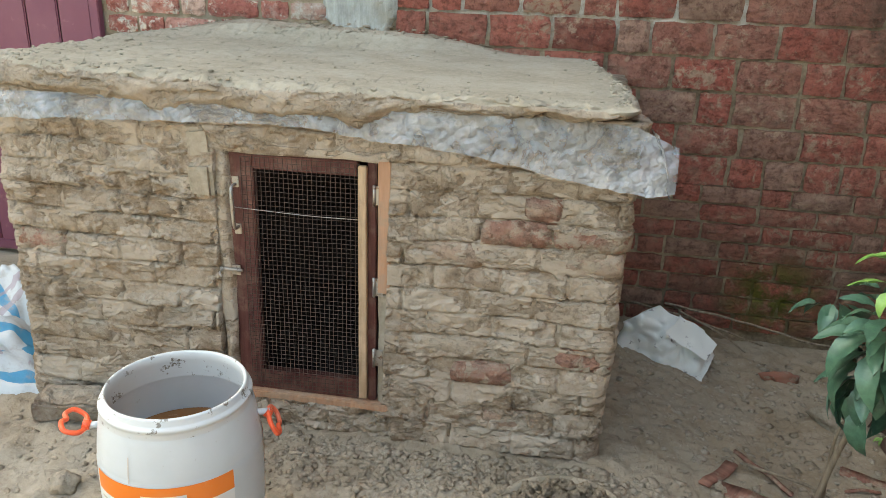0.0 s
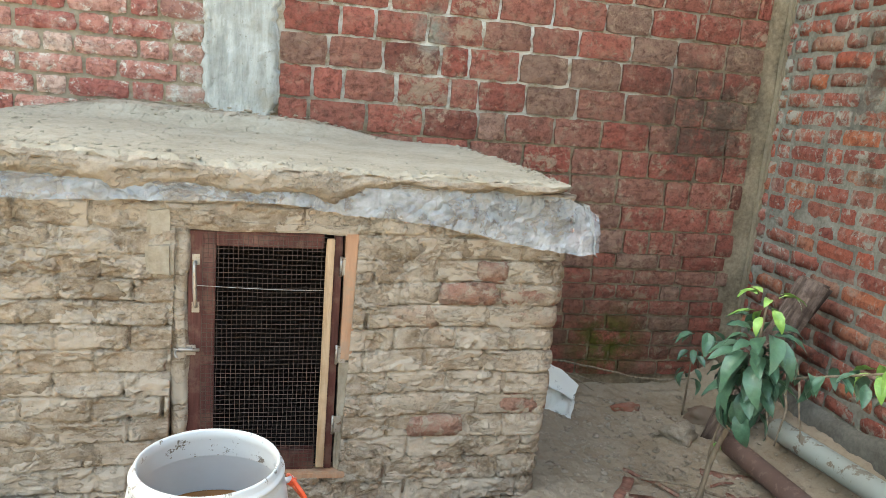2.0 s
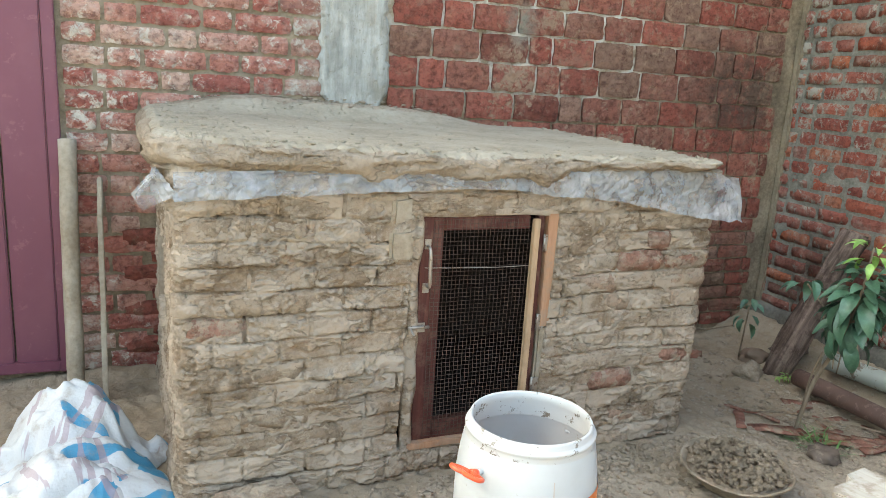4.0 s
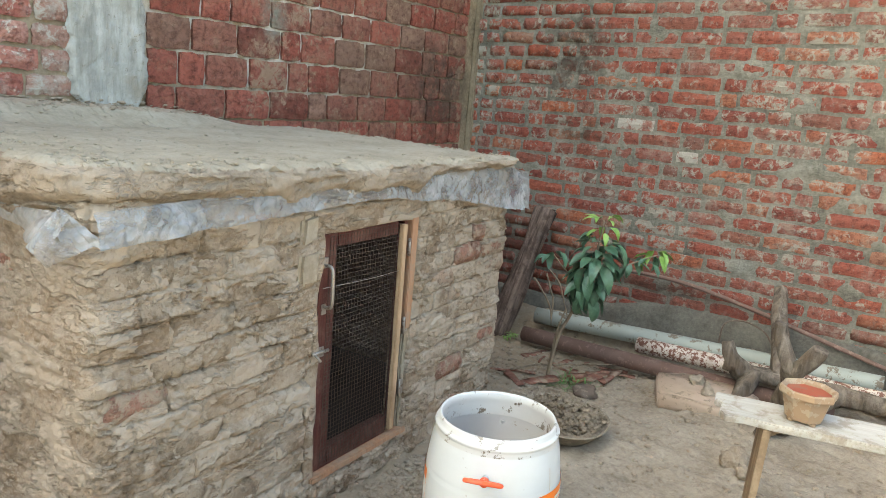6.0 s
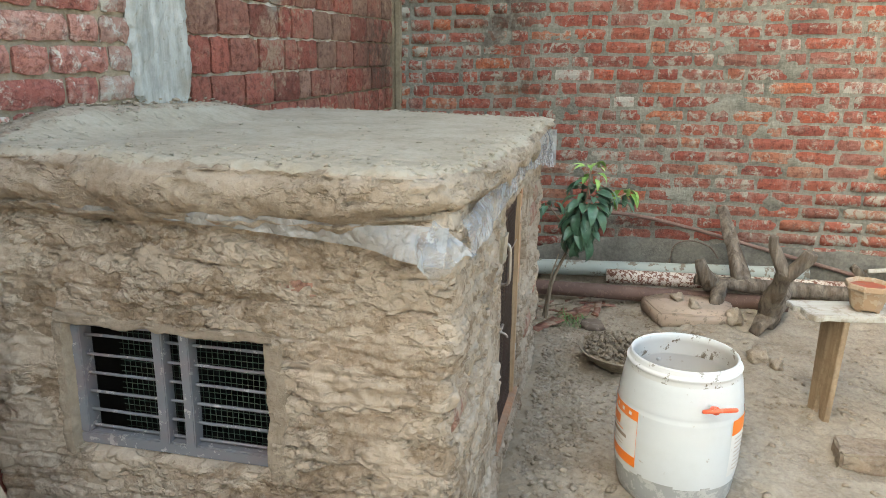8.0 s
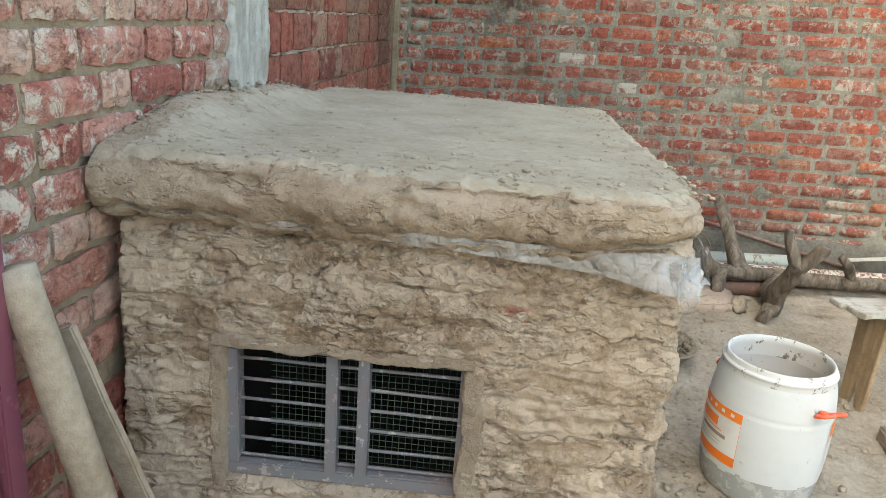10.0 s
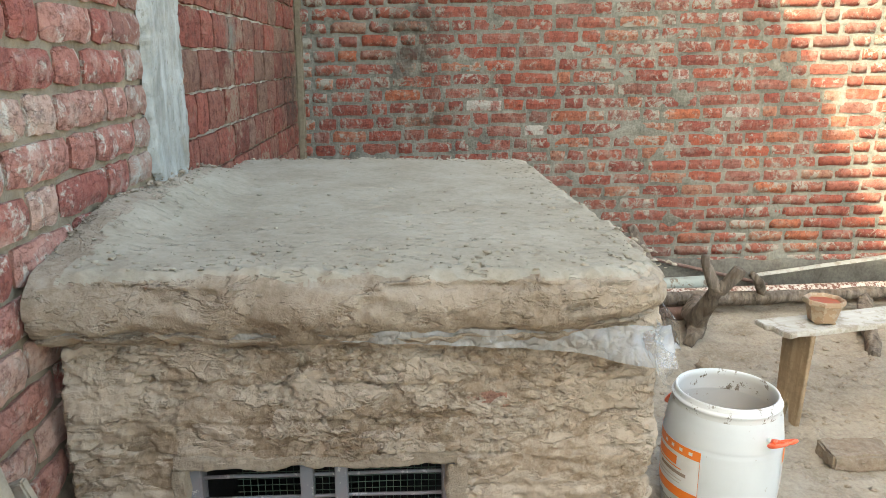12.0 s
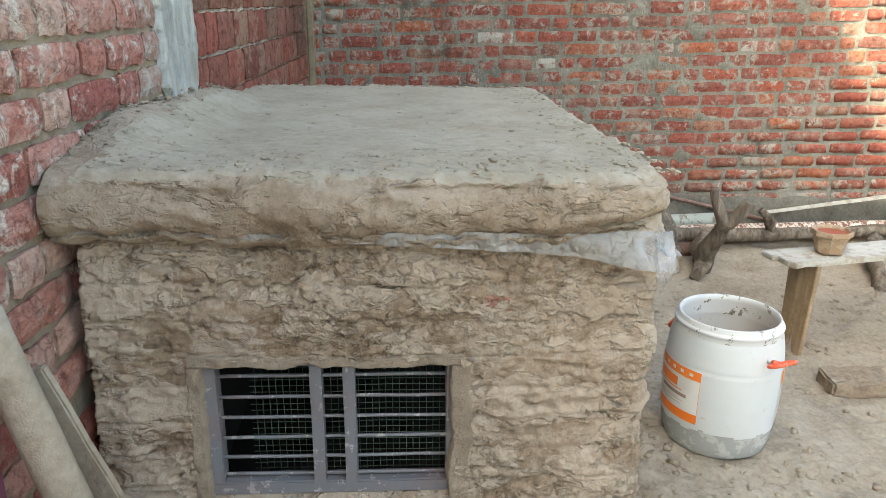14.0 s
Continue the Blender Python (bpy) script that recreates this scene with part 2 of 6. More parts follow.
CEMENT = cement_paint()
CORNER_MUD = mortar("mud-brown cement strip", (0.15, 0.118, 0.08), (0.25, 0.205, 0.145), grit=0.006)
CEMENT_BROWN = mortar("mud-stained cement", (0.25, 0.20, 0.14), (0.40, 0.34, 0.26), grit=0.006)
CEMENT_DARK = mortar("old concrete footing", (0.08, 0.075, 0.063), (0.165, 0.155, 0.13))
REVEAL = mortar("pale smoothed mud plaster", (0.235, 0.186, 0.134), (0.345, 0.284, 0.216), grit=0.012)
PLAIN_WALL = mortar("plain plaster", (0.34, 0.31, 0.27), (0.44, 0.41, 0.36))


def timber(name, dark, light, along=(1, 1, 0.08), scale=60, rough=0.75, stain=None, amount=0.6, bump=0.003):
    n = Nodes(name)
    at = n.t.nodes.new("ShaderNodeTexCoord").outputs["Object"]
    g = n.noise(scale, 5, 0.6, at=at, stretch=along, warp=0.3)
    c = n.colours(g, (0.32, dark), (0.68, light))
    if stain:
        c = n.mix(n.ramp(n.noise(14, 6, 0.7), 0.46, 0.62, 0.0, amount), c, stain)
    return n.done(c, rough, n.mul(g, n.mul(n.noise(90, 4), 0.4), "ADD"), bump, 0.9, spec=0.25)


DOOR_BROWN = timber("dark brown painted wood", (0.06, 0.019, 0.015), (0.115, 0.038, 0.03), rough=0.5, stain=(0.19, 0.12, 0.09), amount=0.35)
DOOR_RAW = timber("raw orange wood", (0.33, 0.17, 0.095), (0.45, 0.255, 0.155), stain=(0.30, 0.22, 0.155), amount=0.6)
PINE = timber("pale pine batten", (0.34, 0.22, 0.125), (0.50, 0.35, 0.22), stain=(0.30, 0.19, 0.11), amount=0.4)
BENCH_WOOD = timber("weathered bench wood", (0.344, 0.331, 0.292), (0.439, 0.430, 0.391), along=(1, 0.06, 1), scale=45, stain=(0.224, 0.181, 0.133), amount=0.7)
BENCH_LEG = timber("brown bench leg", (0.22, 0.155, 0.095), (0.35, 0.265, 0.175), scale=40, stain=(0.17, 0.12, 0.075), amount=0.5)
DRIFT = timber("grey weathered trunk", (0.06, 0.048, 0.037), (0.22, 0.185, 0.15), along=(1, 1, 0.12), scale=30, rough=0.9, stain=(0.13, 0.095, 0.065), amount=0.5, bump=0.02)
POST_WOOD = timber("rotten dark post", (0.045, 0.028, 0.021), (0.27, 0.195, 0.155), along=(1, 1, 0.1), scale=35, rough=0.9, stain=(0.055, 0.032, 0.025), amount=0.6, bump=0.03)
BARK = timber("red bark strips", (0.13, 0.058, 0.04), (0.26, 0.12, 0.083), along=(1, 0.1, 1), scale=40, rough=0.9, stain=(0.30, 0.235, 0.17), amount=0.75, bump=0.008)
TWIG = timber("dry twig", (0.12, 0.088, 0.06), (0.26, 0.205, 0.145), rough=0.85)


def speckled(name, base, spot, at, scale, rough=0.5, metal=0.0, bump=0.002, spot2=None, spec=0.4):
    n = Nodes(name)
    c = n.mix(n.ramp(n.noise(scale, 7, 0.72), at, at + 0.05), base, spot)
    c = n.mix(n.ramp(n.noise(scale * 0.22, 5, 0.6), 0.45, 0.7, 0.0, 0.45), c, spot2 or spot)
    return n.done(c, rough, n.noise(scale, 6, 0.7), bump, 0.6, metal, spec)


PLASTIC_WHITE = speckled("milky white drum plastic", (0.52, 0.55, 0.555), (0.36, 0.34, 0.30), 0.64, 26, 0.35, 0, 0.0006, (0.46, 0.48, 0.47), 0.5)
PLASTIC_MUD = speckled("cement-splashed drum foot", (0.30, 0.31, 0.30), (0.42, 0.42, 0.40), 0.5, 22, 0.7, 0, 0.001, (0.24, 0.24, 0.22))
RIM_WHITE = speckled("muddy white rim", (0.53, 0.545, 0.535), (0.14, 0.115, 0.085), 0.565, 22, 0.45, 0, 0.001, (0.540, 0.531, 0.495))
ORANGE = speckled("orange print", (0.80, 0.19, 0.022), (0.76, 0.24, 0.07), 0.62, 30, 0.4, 0, 0.0003)
RED_PLASTIC = speckled("orange-red handle plastic", (0.78, 0.10, 0.035), (0.62, 0.25, 0.17), 0.6, 60, 0.4, 0, 0.0004)
LABEL = speckled("printed white label", (0.651, 0.651, 0.634), (0.484, 0.475, 0.440), 0.66, 40, 0.4, 0, 0.0003)
INK = speckled("grey-brown print", (0.28, 0.22, 0.17), (0.4, 0.34, 0.28), 0.6, 60, 0.6, 0, 0.0002)
PALE_INK = speckled("faint print", (0.50, 0.44, 0.38), (0.6, 0.56, 0.5), 0.6, 60, 0.6, 0, 0.0002)
RUSTY_WATER = speckled("brown water", (0.25, 0.10, 0.03), (0.34, 0.17, 0.07), 0.55, 9, 0.08, 0, 0.0004, spec=0.5)
STEEL = speckled("dull steel", (0.36, 0.33, 0.29), (0.20, 0.13, 0.09), 0.56, 60, 0.45, 0.7, 0.0008)
WIRE = speckled("rusty mesh wire", (0.085, 0.058, 0.045), (0.06, 0.04, 0.03), 0.54, 70, 0.7, 0.1, 0.0004)
WIRE_GREEN = speckled("green coated wire", (0.035, 0.068, 0.050), (0.08, 0.09, 0.07), 0.55, 60, 0.5, 0, 0.0003)
GRILLE = speckled("grey painted window steel", (0.15, 0.155, 0.165), (0.34, 0.33, 0.31), 0.57, 35, 0.6, 0.0, 0.002, (0.20, 0.13, 0.13))
PURPLE = speckled("purple gate paint", (0.165, 0.050, 0.075), (0.21, 0.08, 0.098), 0.58, 14, 0.5, 0.0, 0.0008)
PIPE_RUST = speckled("rust-brown pipe", (0.112, 0.066, 0.051), (0.16, 0.102, 0.08), 0.55, 30, 0.8, 0, 0.002)
PIPE_WHITE = speckled("dirty white pipe", (0.285, 0.31, 0.275), (0.15, 0.12, 0.088), 0.55, 13, 0.65, 0, 0.002, (0.27, 0.275, 0.235))
PIPE_FLAKED = speckled("flaking white paint on rust", (0.50, 0.44, 0.38), (0.15, 0.065, 0.043), 0.485, 42, 0.7, 0, 0.003)
TERRACOTTA = speckled("muddy clay pot", (0.285, 0.195, 0.122), (0.33, 0.26, 0.185), 0.5, 22, 0.8, 0, 0.002)
POT_RED = speckled("red pot inside", (0.29, 0.065, 0.032), (0.24, 0.085, 0.055), 0.55, 20, 0.6, 0, 0.001)
TIN = speckled("muddy metal pan", (0.19, 0.155, 0.11), (0.28, 0.235, 0.175), 0.5, 18, 0.7, 0.2, 0.003)
LIME = brick_paint("lime-splashed brick", ((0.0, (0.25, 0.10, 0.08)), (1.0, (0.30, 0.12, 0.09))), (0.37, 0.345, 0.30), 0.76, haze=0.5)
LIMEWASH = brick_paint("lime-washed brick end", ((0.0, (0.30, 0.14, 0.11)), (1.0, (0.38, 0.22, 0.17))), (0.46, 0.42, 0.36), 0.80, haze=0.75)
STONE = speckled("dusty stone", (0.37, 0.285, 0.22), (0.24, 0.19, 0.14), 0.55, 25, 0.9, 0, 0.004)
STONE_DARK = speckled("dark stone", (0.12, 0.09, 0.07), (0.19, 0.155, 0.12), 0.55, 22, 0.9, 0, 0.004)
BRICK_LOOSE = speckled("muddy loose brick", (0.212, 0.153, 0.106), (0.221, 0.106, 0.072), 0.60, 14, 0.9, 0, 0.004)
TILE_RED = speckled("broken red tile", (0.24, 0.095, 0.06), (0.25, 0.18, 0.13), 0.55, 25, 0.85, 0, 0.003)
CABLE = speckled("brown hose", (0.135, 0.08, 0.063), (0.19, 0.125, 0.10), 0.55, 30, 0.7, 0, 0.001)
SACK = speckled("white woven sack", (0.63, 0.64, 0.60), (0.12, 0.11, 0.10), 0.595, 15, 0.6, 0, 0.004, (0.56, 0.55, 0.51))
# Near-black colour stands in for the unlit inside of the coop.
INSIDE_SHADE = speckled("coop inside, shade painted near black", (0.02, 0.017, 0.014), (0.03, 0.025, 0.02), 0.55, 12, 0.95, 0, 0.004)


def leaf_paint(name, dark, light):
    n = Nodes(name)
    c = n.colours(n.random(), (0.0, dark), (1.0, light))
    c = n.mix(n.ramp(n.noise(45, 4), 0.4, 0.7, 0.0, 0.4), c, tuple(v * 1.5 for v in light))
    m = n.done(c, 0.38, n.noise(70, 4), 0.002, 0.5, spec=0.5)
    n.b.inputs["Transmission Weight"].default_value = 0.0
    return m


LEAF = leaf_paint("deep green leaf", (0.035, 0.088, 0.052), (0.068, 0.145, 0.085))
LEAF_YOUNG = leaf_paint("young yellow-green leaf", (0.13, 0.26, 0.05), (0.22, 0.36, 0.09))
GRASS = leaf_paint("grass blade", (0.07, 0.16, 0.04), (0.16, 0.28, 0.09))


def sheet_paint():
    n = Nodes("cloudy plastic sheet")
    dirt_shade = n.ramp(n.mul(n.noise(11, 7, 0.7, warp=0.8), n.mul(n.noise(3.0, 3), 0.5), "ADD"), 0.80, 0.93)
    c = n.mix(n.ramp(n.noise(9, 5, 0.6), 0.35, 0.65), (0.27, 0.282, 0.288), (0.50, 0.516, 0.524))
    west = n.mul(n.ramp(n.axis(0), -1.86, -1.90, 0.0, 0.05), n.ramp(n.axis(1), 2.25, 2.5))
    east = n.ramp(n.axis(0), -0.6, -0.2, 0.0, 0.035)
    caked = n.ramp(n.mul(n.mul(n.mul(n.axis(2), west, "ADD"), east, "ADD"), n.mul(n.mul(n.noise(7, 6, 0.65), 0.5, "SUBTRACT"), 0.32), "ADD"), 1.15, 1.18)
    # West strip: mud smears, with its shade under the rim put into the colour.
    side = n.mul(n.ramp(n.axis(0), -1.885, -1.90), n.ramp(n.noise(16, 7, 0.7, warp=0.6), 0.44, 0.56, 0.45, 0.95))
    dirt_shade = n.mul(n.mul(dirt_shade, caked, "MAXIMUM"), n.mul(side, n.ramp(n.axis(1), 2.24, 2.30)), "MAXIMUM")
    c = n.mix(n.mul(dirt_shade, 0.9), c, (0.235, 0.215, 0.185))
    fold = n.mul(n.cracks(11, wide=0.2), n.mul(n.cracks(30, wide=0.25), 0.5), "ADD")
    m = n.done(c, n.ramp(dirt_shade, 0.0, 1.0, 0.2, 0.8), fold, 0.007, 0.8, spec=0.7)
    clear = n.t.nodes.new("ShaderNodeBsdfTransparent")
    blend = n.t.nodes.new("ShaderNodeMixShader")
    n.put(blend.inputs[0], n.mul(n.ramp(n.noise(6, 4), 0.35, 0.65, 0.3, 0.75), n.mul(1.0, n.mul(dirt_shade, 0.95), "SUBTRACT"), "MULTIPLY"))
    n.put(blend.inputs[1], n.b.outputs[0])
    n.put(blend.inputs[2], clear.outputs[0])
    n.put(n.out.inputs["Surface"], blend.outputs[0])
    return m


SHEET = sheet_paint()


def bag_paint():
    """White woven plastic with blocks of blue print, dusty."""
    n = Nodes("white bag with blue print")
    at = n.t.nodes.new("ShaderNodeTexCoord").outputs["Object"]
    c = n.mix(n.ramp(n.noise(5, 1, 0.3, at=at, stretch=(1.0, 2.4, 0.2)), 0.61, 0.625), (0.47, 0.49, 0.49), (0.05, 0.24, 0.38))
    c = n.mix(n.ramp(n.noise(9, 2, 0.4, at=at, stretch=(3.0, 0.6, 0.2)), 0.62, 0.64, 0.0, 0.7), c, (0.30, 0.22, 0.24))
    c = n.mix(n.ramp(n.noise(14, 6, 0.7), 0.5, 0.7, 0.0, 0.6), c, (0.30, 0.25, 0.2))
    return n.done(c, 0.45, n.noise(60, 5, 0.6), 0.004, 0.7, spec=0.4)


BAG = bag_paint()

# ---- tools ----


def link(name, verts, faces, mat, parent=None, label="", smooth=True, mats=None, index=None):
    me = bpy.data.meshes.new(name)
    me.from_pydata([tuple(map(float, v)) for v in verts], [], [tuple(map(int, f)) for f in faces])
    for m in (mats or [mat]):
        me.materials.append(m)
    if index is not None:
        me.polygons.foreach_set("material_index", index)
    if smooth:
        me.polygons.foreach_set("use_smooth", [True] * len(me.polygons))
    me.update()
    ob = new(name, me)
    ob.parent = parent
    if label:
        ob["label"] = label
    return ob


def part(name, bm, mat, parent=None, label="", smooth=False):
    me = bpy.data.meshes.new(name)
    bm.to_mesh(me)
    bm.free()
    me.materials.append(mat)
    if smooth:
        me.polygons.foreach_set("use_smooth", [True] * len(me.polygons))
    ob = new(name, me)
    ob.parent = parent
    if label:
        ob["label"] = label
    return ob


def thing(name, at=(0, 0, 0), turn=0.0, label="", category="", group="", kind=""):
    e = new(name)
    e.empty_display_size = 0.05
    e.matrix_basis = Matrix.Translation(at) @ Matrix.Rotation(turn, 4, "Z")
    return tagged(e, label, category, group, kind)


def block(size, at=(0, 0, 0), bevel=0.004, rough=0.0, cuts=0, turn=None, seed=0, often=9):
    """A box with bevelled, slightly uneven edges."""
    bm = bmesh.new()
    bmesh.ops.create_cube(bm, size=1.0)
    bmesh.ops.scale(bm, vec=size, verts=bm.verts)
    if cuts:
        long = max(size)
        es = [e for e in bm.edges if e.calc_length() > long * 0.6]
        bmesh.ops.subdivide_edges(bm, edges=es, cuts=cuts, use_grid_fill=True)
    if bevel:
        es = [e for e in bm.edges if len(e.link_faces) == 2 and e.calc_face_angle(0) > 0.6]
        bmesh.ops.bevel(bm, geom=es, offset=bevel, segments=2, affect="EDGES", clamp_overlap=True)
    if rough:
        for v in bm.verts:
            v.co += noise.noise_vector(v.co * often + Vector((seed * 7.3, seed * 3.1, seed))) * rough
    if turn is not None:
        bmesh.ops.transform(bm, matrix=turn, verts=bm.verts)
    bmesh.ops.translate(bm, vec=at, verts=bm.verts)
    return bm


def lathe(profile, n=48, wob=0.0):
    """A body of revolution about z from rows of (radius, height)."""
    vs, fs = [], []
    for i, (r, z) in enumerate(profile):
        for k in range(n):
            a = 2 * math.pi * k / n
            q = r * (1 + wob * noise.noise((math.cos(a) * 1.3, math.sin(a) * 1.3, z * 3)))
            vs.append((q * math.cos(a), q * math.sin(a), z))
    for i in range(len(profile) - 1):
        for k in range(n):
            a, b = i * n + k, i * n + (k + 1) % n
            fs.append((a, b, b + n, a + n))
    return vs, fs


def tube(points, radii, n=10, lump=0.0, seed=0, caps=True):
    """A tapered round limb along points."""
    P = [Vector(p) for p in points]
    vs, fs = [], []
    side = None
    for i, p in enumerate(P):
        d = (P[min(i + 1, len(P) - 1)] - P[max(i - 1, 0)]).normalized()
        if side is None:
            side = d.orthogonal().normalized()
        side = (side - d * side.dot(d)).normalized()
        up = d.cross(side)
        for k in range(n):
            a = 2 * math.pi * k / n
            way = side * math.cos(a) + up * math.sin(a)
            r = radii[i] * (1 + lump * noise.noise(p * 6 + way * 1.4 + Vector((seed * 5.1, seed, 0))))
            vs.append(p + way * r)
    for i in range(len(P) - 1):
        for k in range(n):
            a, b = i * n + k, i * n + (k + 1) % n
            fs.append((a, b, b + n, a + n))
    if caps:
        fs.append(tuple(range(n - 1, -1, -1)))
        fs.append(tuple(range((len(P) - 1) * n, len(P) * n)))
    return vs, fs


def spline(points, steps=6, radii=None):
    """Points of a smooth line through the given ones, with radii in step."""
    P = [np.array(p, float) for p in points]
    P = [2 * P[0] - P[1]] + P + [2 * P[-1] - P[-2]]
    out, rr = [], []
    for i in range(1, len(P) - 2):
        for s in range(steps):
            t = s / steps
            a, b, c, d = P[i - 1:i + 3]
            out.append(0.5 * (2 * b + (c - a) * t + (2 * a - 5 * b + 4 * c - d) * t * t + (3 * b - a - 3 * c + d) * t ** 3))
            if radii:
                rr.append(radii[i - 1] * (1 - t) + radii[i] * t)
    out.append(P[-2])
    if radii:
        rr.append(radii[-1])
    return ([tuple(p) for p in out], rr) if radii else [tuple(p) for p in out]


def joined(pieces):
    vs, fs = [], []
    for v, f in pieces:
        o = len(vs)
        vs += list(v)
        fs += [tuple(i + o for i in q) for q in f]
    return vs, fs


def fbm(x, y, z=0.0, octaves=4):
    return noise.fractal((x, y, z), 0.9, 2.1, octaves)


def smooth(a, b, x):
    t = min(1.0, max(0.0, (x - a) / (b - a)))
    return t * t * (3 - 2 * t)


def lump(seed, size, detail=3, rough=0.6, flat=0.75):
    bm = bmesh.new()
    bmesh.ops.create_icosphere(bm, subdivisions=detail, radius=1.0)
    for v in bm.verts:
        k = 1 + rough * noise.fractal(v.co * 1.3 + Vector((seed * 3.7, seed * 1.9, seed)), 0.8, 2.1, 3)
        v.co = Vector((v.co.x * k * size[0], v.co.y * k * size[1], max(v.co.z, -flat) * k * size[2]))
    return bm


# ---- ground ----


def ground_z(x, y):
    dip = -0.075 * smooth(0.25, 0.9, x) * smooth(1.2, 1.9, y)
    heap = 0.13 * smooth(1.45, 1.75, x) * smooth(-1.2, 1.0, y)
    d = math.hypot(x + 1, y - 1)
    calm = 1 - smooth(4.5, 7.0, d)
    return dip + heap + calm * (0.012 * fbm(x * 1.7, y * 1.7) + 0.010 * fbm(x * 6, y * 6, 3) + 0.009 * fbm(x * 17, y * 17, 7, 4) + 0.003 * fbm(x * 41, y * 41, 9, 3) + 0.004 * smooth(0.1, 0.3, fbm(x * 11, y * 11, 17, 4)) + 0.007 * smooth(0.0, 0.5, fbm(x * 16, y * 16, 27, 5)) * smooth(1.5, 2.0, y) * smooth(0.5, 0.2, x))


def steps(lo, hi, fine):
    inner = list(np.arange(lo, hi + 1e-6, fine))
    out, d = [], fine * 3
    while d < 400:
        out.append(d)
        d *= 1.7
    return [lo - v for v in reversed(out)] + inner + [hi + v for v in out]


def build_ground():
    xs, ys = steps(-2.6, 1.8, 0.0125), steps(-0.7, 3.4, 0.0125)
    vs = [(x, y, ground_z(x, y)) for y in ys for x in xs]
    n = len(xs)
    fs = [(j * n + i, j * n + i + 1, (j + 1) * n + i + 1, (j + 1) * n + i) for j in range(len(ys) - 1) for i in range(n - 1)]
    tagged(link("ground", vs, fs, SOIL), "damp trodden brown mud ground of the yard", "ground", kind="structure")


build_ground()

# ---- walls of the yard ----


def brick_mesh(name, size, seed, mat, chamfer=0.008, rough=0.005, nx=4, nz=2, flat=0.0, edge=0.003):
    """One worn brick, its face towards -y."""
    L, H, D = size
    r = random.Random(seed)
    vs, fs = [], []
    for j in range(nz + 1):
        for i in range(nx + 1):
            rim = i in (0, nx) or j in (0, nz)
            x, z = (i / nx - 0.5) * L, (j / nz - 0.5) * H
            corner = i in (0, nx) and j in (0, nz)
            y = -D / 2 + (chamfer * (1.6 if corner else 1.0) if rim else 0) + r.uniform(-rough, rough) * (flat or 1.0)
            x += r.uniform(-1, 1) * edge * 1.2 - (chamfer * 0.5 * math.copysign(1, x) if corner else 0)
            z += r.uniform(-1, 1) * edge * 0.9 - (chamfer * 0.4 * math.copysign(1, z) if corner else 0)
            vs.append((x, y, z))
    n = nx + 1
    for j in range(nz):
        for i in range(nx):
            a = j * n + i
            fs.append((a, a + 1, a + 1 + n, a + n))
    ring = [i for i in range(nx)] + [j * n + nx for j in range(nz)] + [nz * n + i for i in range(nx, 0, -1)] + [j * n for j in range(nz, 0, -1)]
    base = len(vs)
    for k in ring:
        vs.append((vs[k][0], D / 2, vs[k][2]))
    m = len(ring)
    for k in range(m):
        a, b = ring[k], ring[(k + 1) % m]
        fs.append((b, a, base + k, base + (k + 1) % m))
    me = bpy.data.meshes.new(name)
    me.from_pydata(vs, [], fs)
    me.materials.append(mat)
    me.polygons.foreach_set("use_smooth", [not flat] * len(me.polygons))
    me.update()
    return me


def wall_frame(a, b):
    """A frame whose x runs from a to b along the wall's foot, and whose -y faces the yard."""
    d = (Vector((*b, 0)) - Vector((*a, 0))).normalized()
    m = Matrix((d, Vector((-d.y, d.x, 0)), Vector((0, 0, 1)))).transposed().to_4x4()
    return Matrix.Translation((*a, 0)) @ m


def rough_wall(name, length, height, depth, relief, fine, mat, m, low=-0.3, label="", res=0.015):
    """A thick wall with an uneven face up to the height fine, plain above."""
    nx, nz = int(length / res), int((fine - low) / res)
    vs, fs = [], []
    for j in range(nz + 1):
        for i in range(nx + 1):
            x, z = length * i / nx, low + (fine - low) * j / nz
            vs.append((x, relief(x, z), z))
    n = nx + 1
    fs += [(j * n + i, j * n + i + 1, (j + 1) * n + i + 1, (j + 1) * n + i) for j in range(nz) for i in range(nx)]
    ring = list(range(n)) + [j * n + nx for j in range(1, nz + 1)] + [nz * n + i for i in range(nx - 1, -1, -1)] + [j * n for j in range(nz - 1, 0, -1)]
    base = len(vs)
    for k in ring:
        vs.append((vs[k][0], depth, vs[k][2]))
    r = len(ring)
    fs += [(ring[(k + 1) % r], ring[k], base + k, base + (k + 1) % r) for k in range(r)]
    fs.append(tuple(base + k for k in range(r)))
    if height > fine:
        o = len(vs)
        vs += [(x, y, z) for z in (fine, height) for x, y in ((0, 0), (length, 0), (length, depth), (0, depth))]
        fs += [(o, o + 1, o + 5, o + 4), (o + 1, o + 2, o + 6, o + 5), (o + 2, o + 3, o + 7, o + 6), (o + 3, o, o + 4, o + 7), (o + 4, o + 5, o + 6, o + 7)]
    ob = link(name, vs, fs, mat)
    ob.matrix_basis = m
    return tagged(ob, label, "wall", kind="structure")


MENDS = ((2.32, 1.185, 0.24, 0.035), (2.5, 1.04, 0.12, 0.06), (1.8, 1.10, 0.10, 0.05), (1.35, 1.12, 0.10, 0.04), (2.75, 0.86, 0.14, 0.05), (1.05, 1.19, 0.12, 0.03))


def mend(x, z):
    """How far mortar has been smeared over the bricks here."""
    return min(1.0, sum(math.exp(-((x - a) / l) ** 2 - ((z - b) / h) ** 2) for a, b, l, h in MENDS))


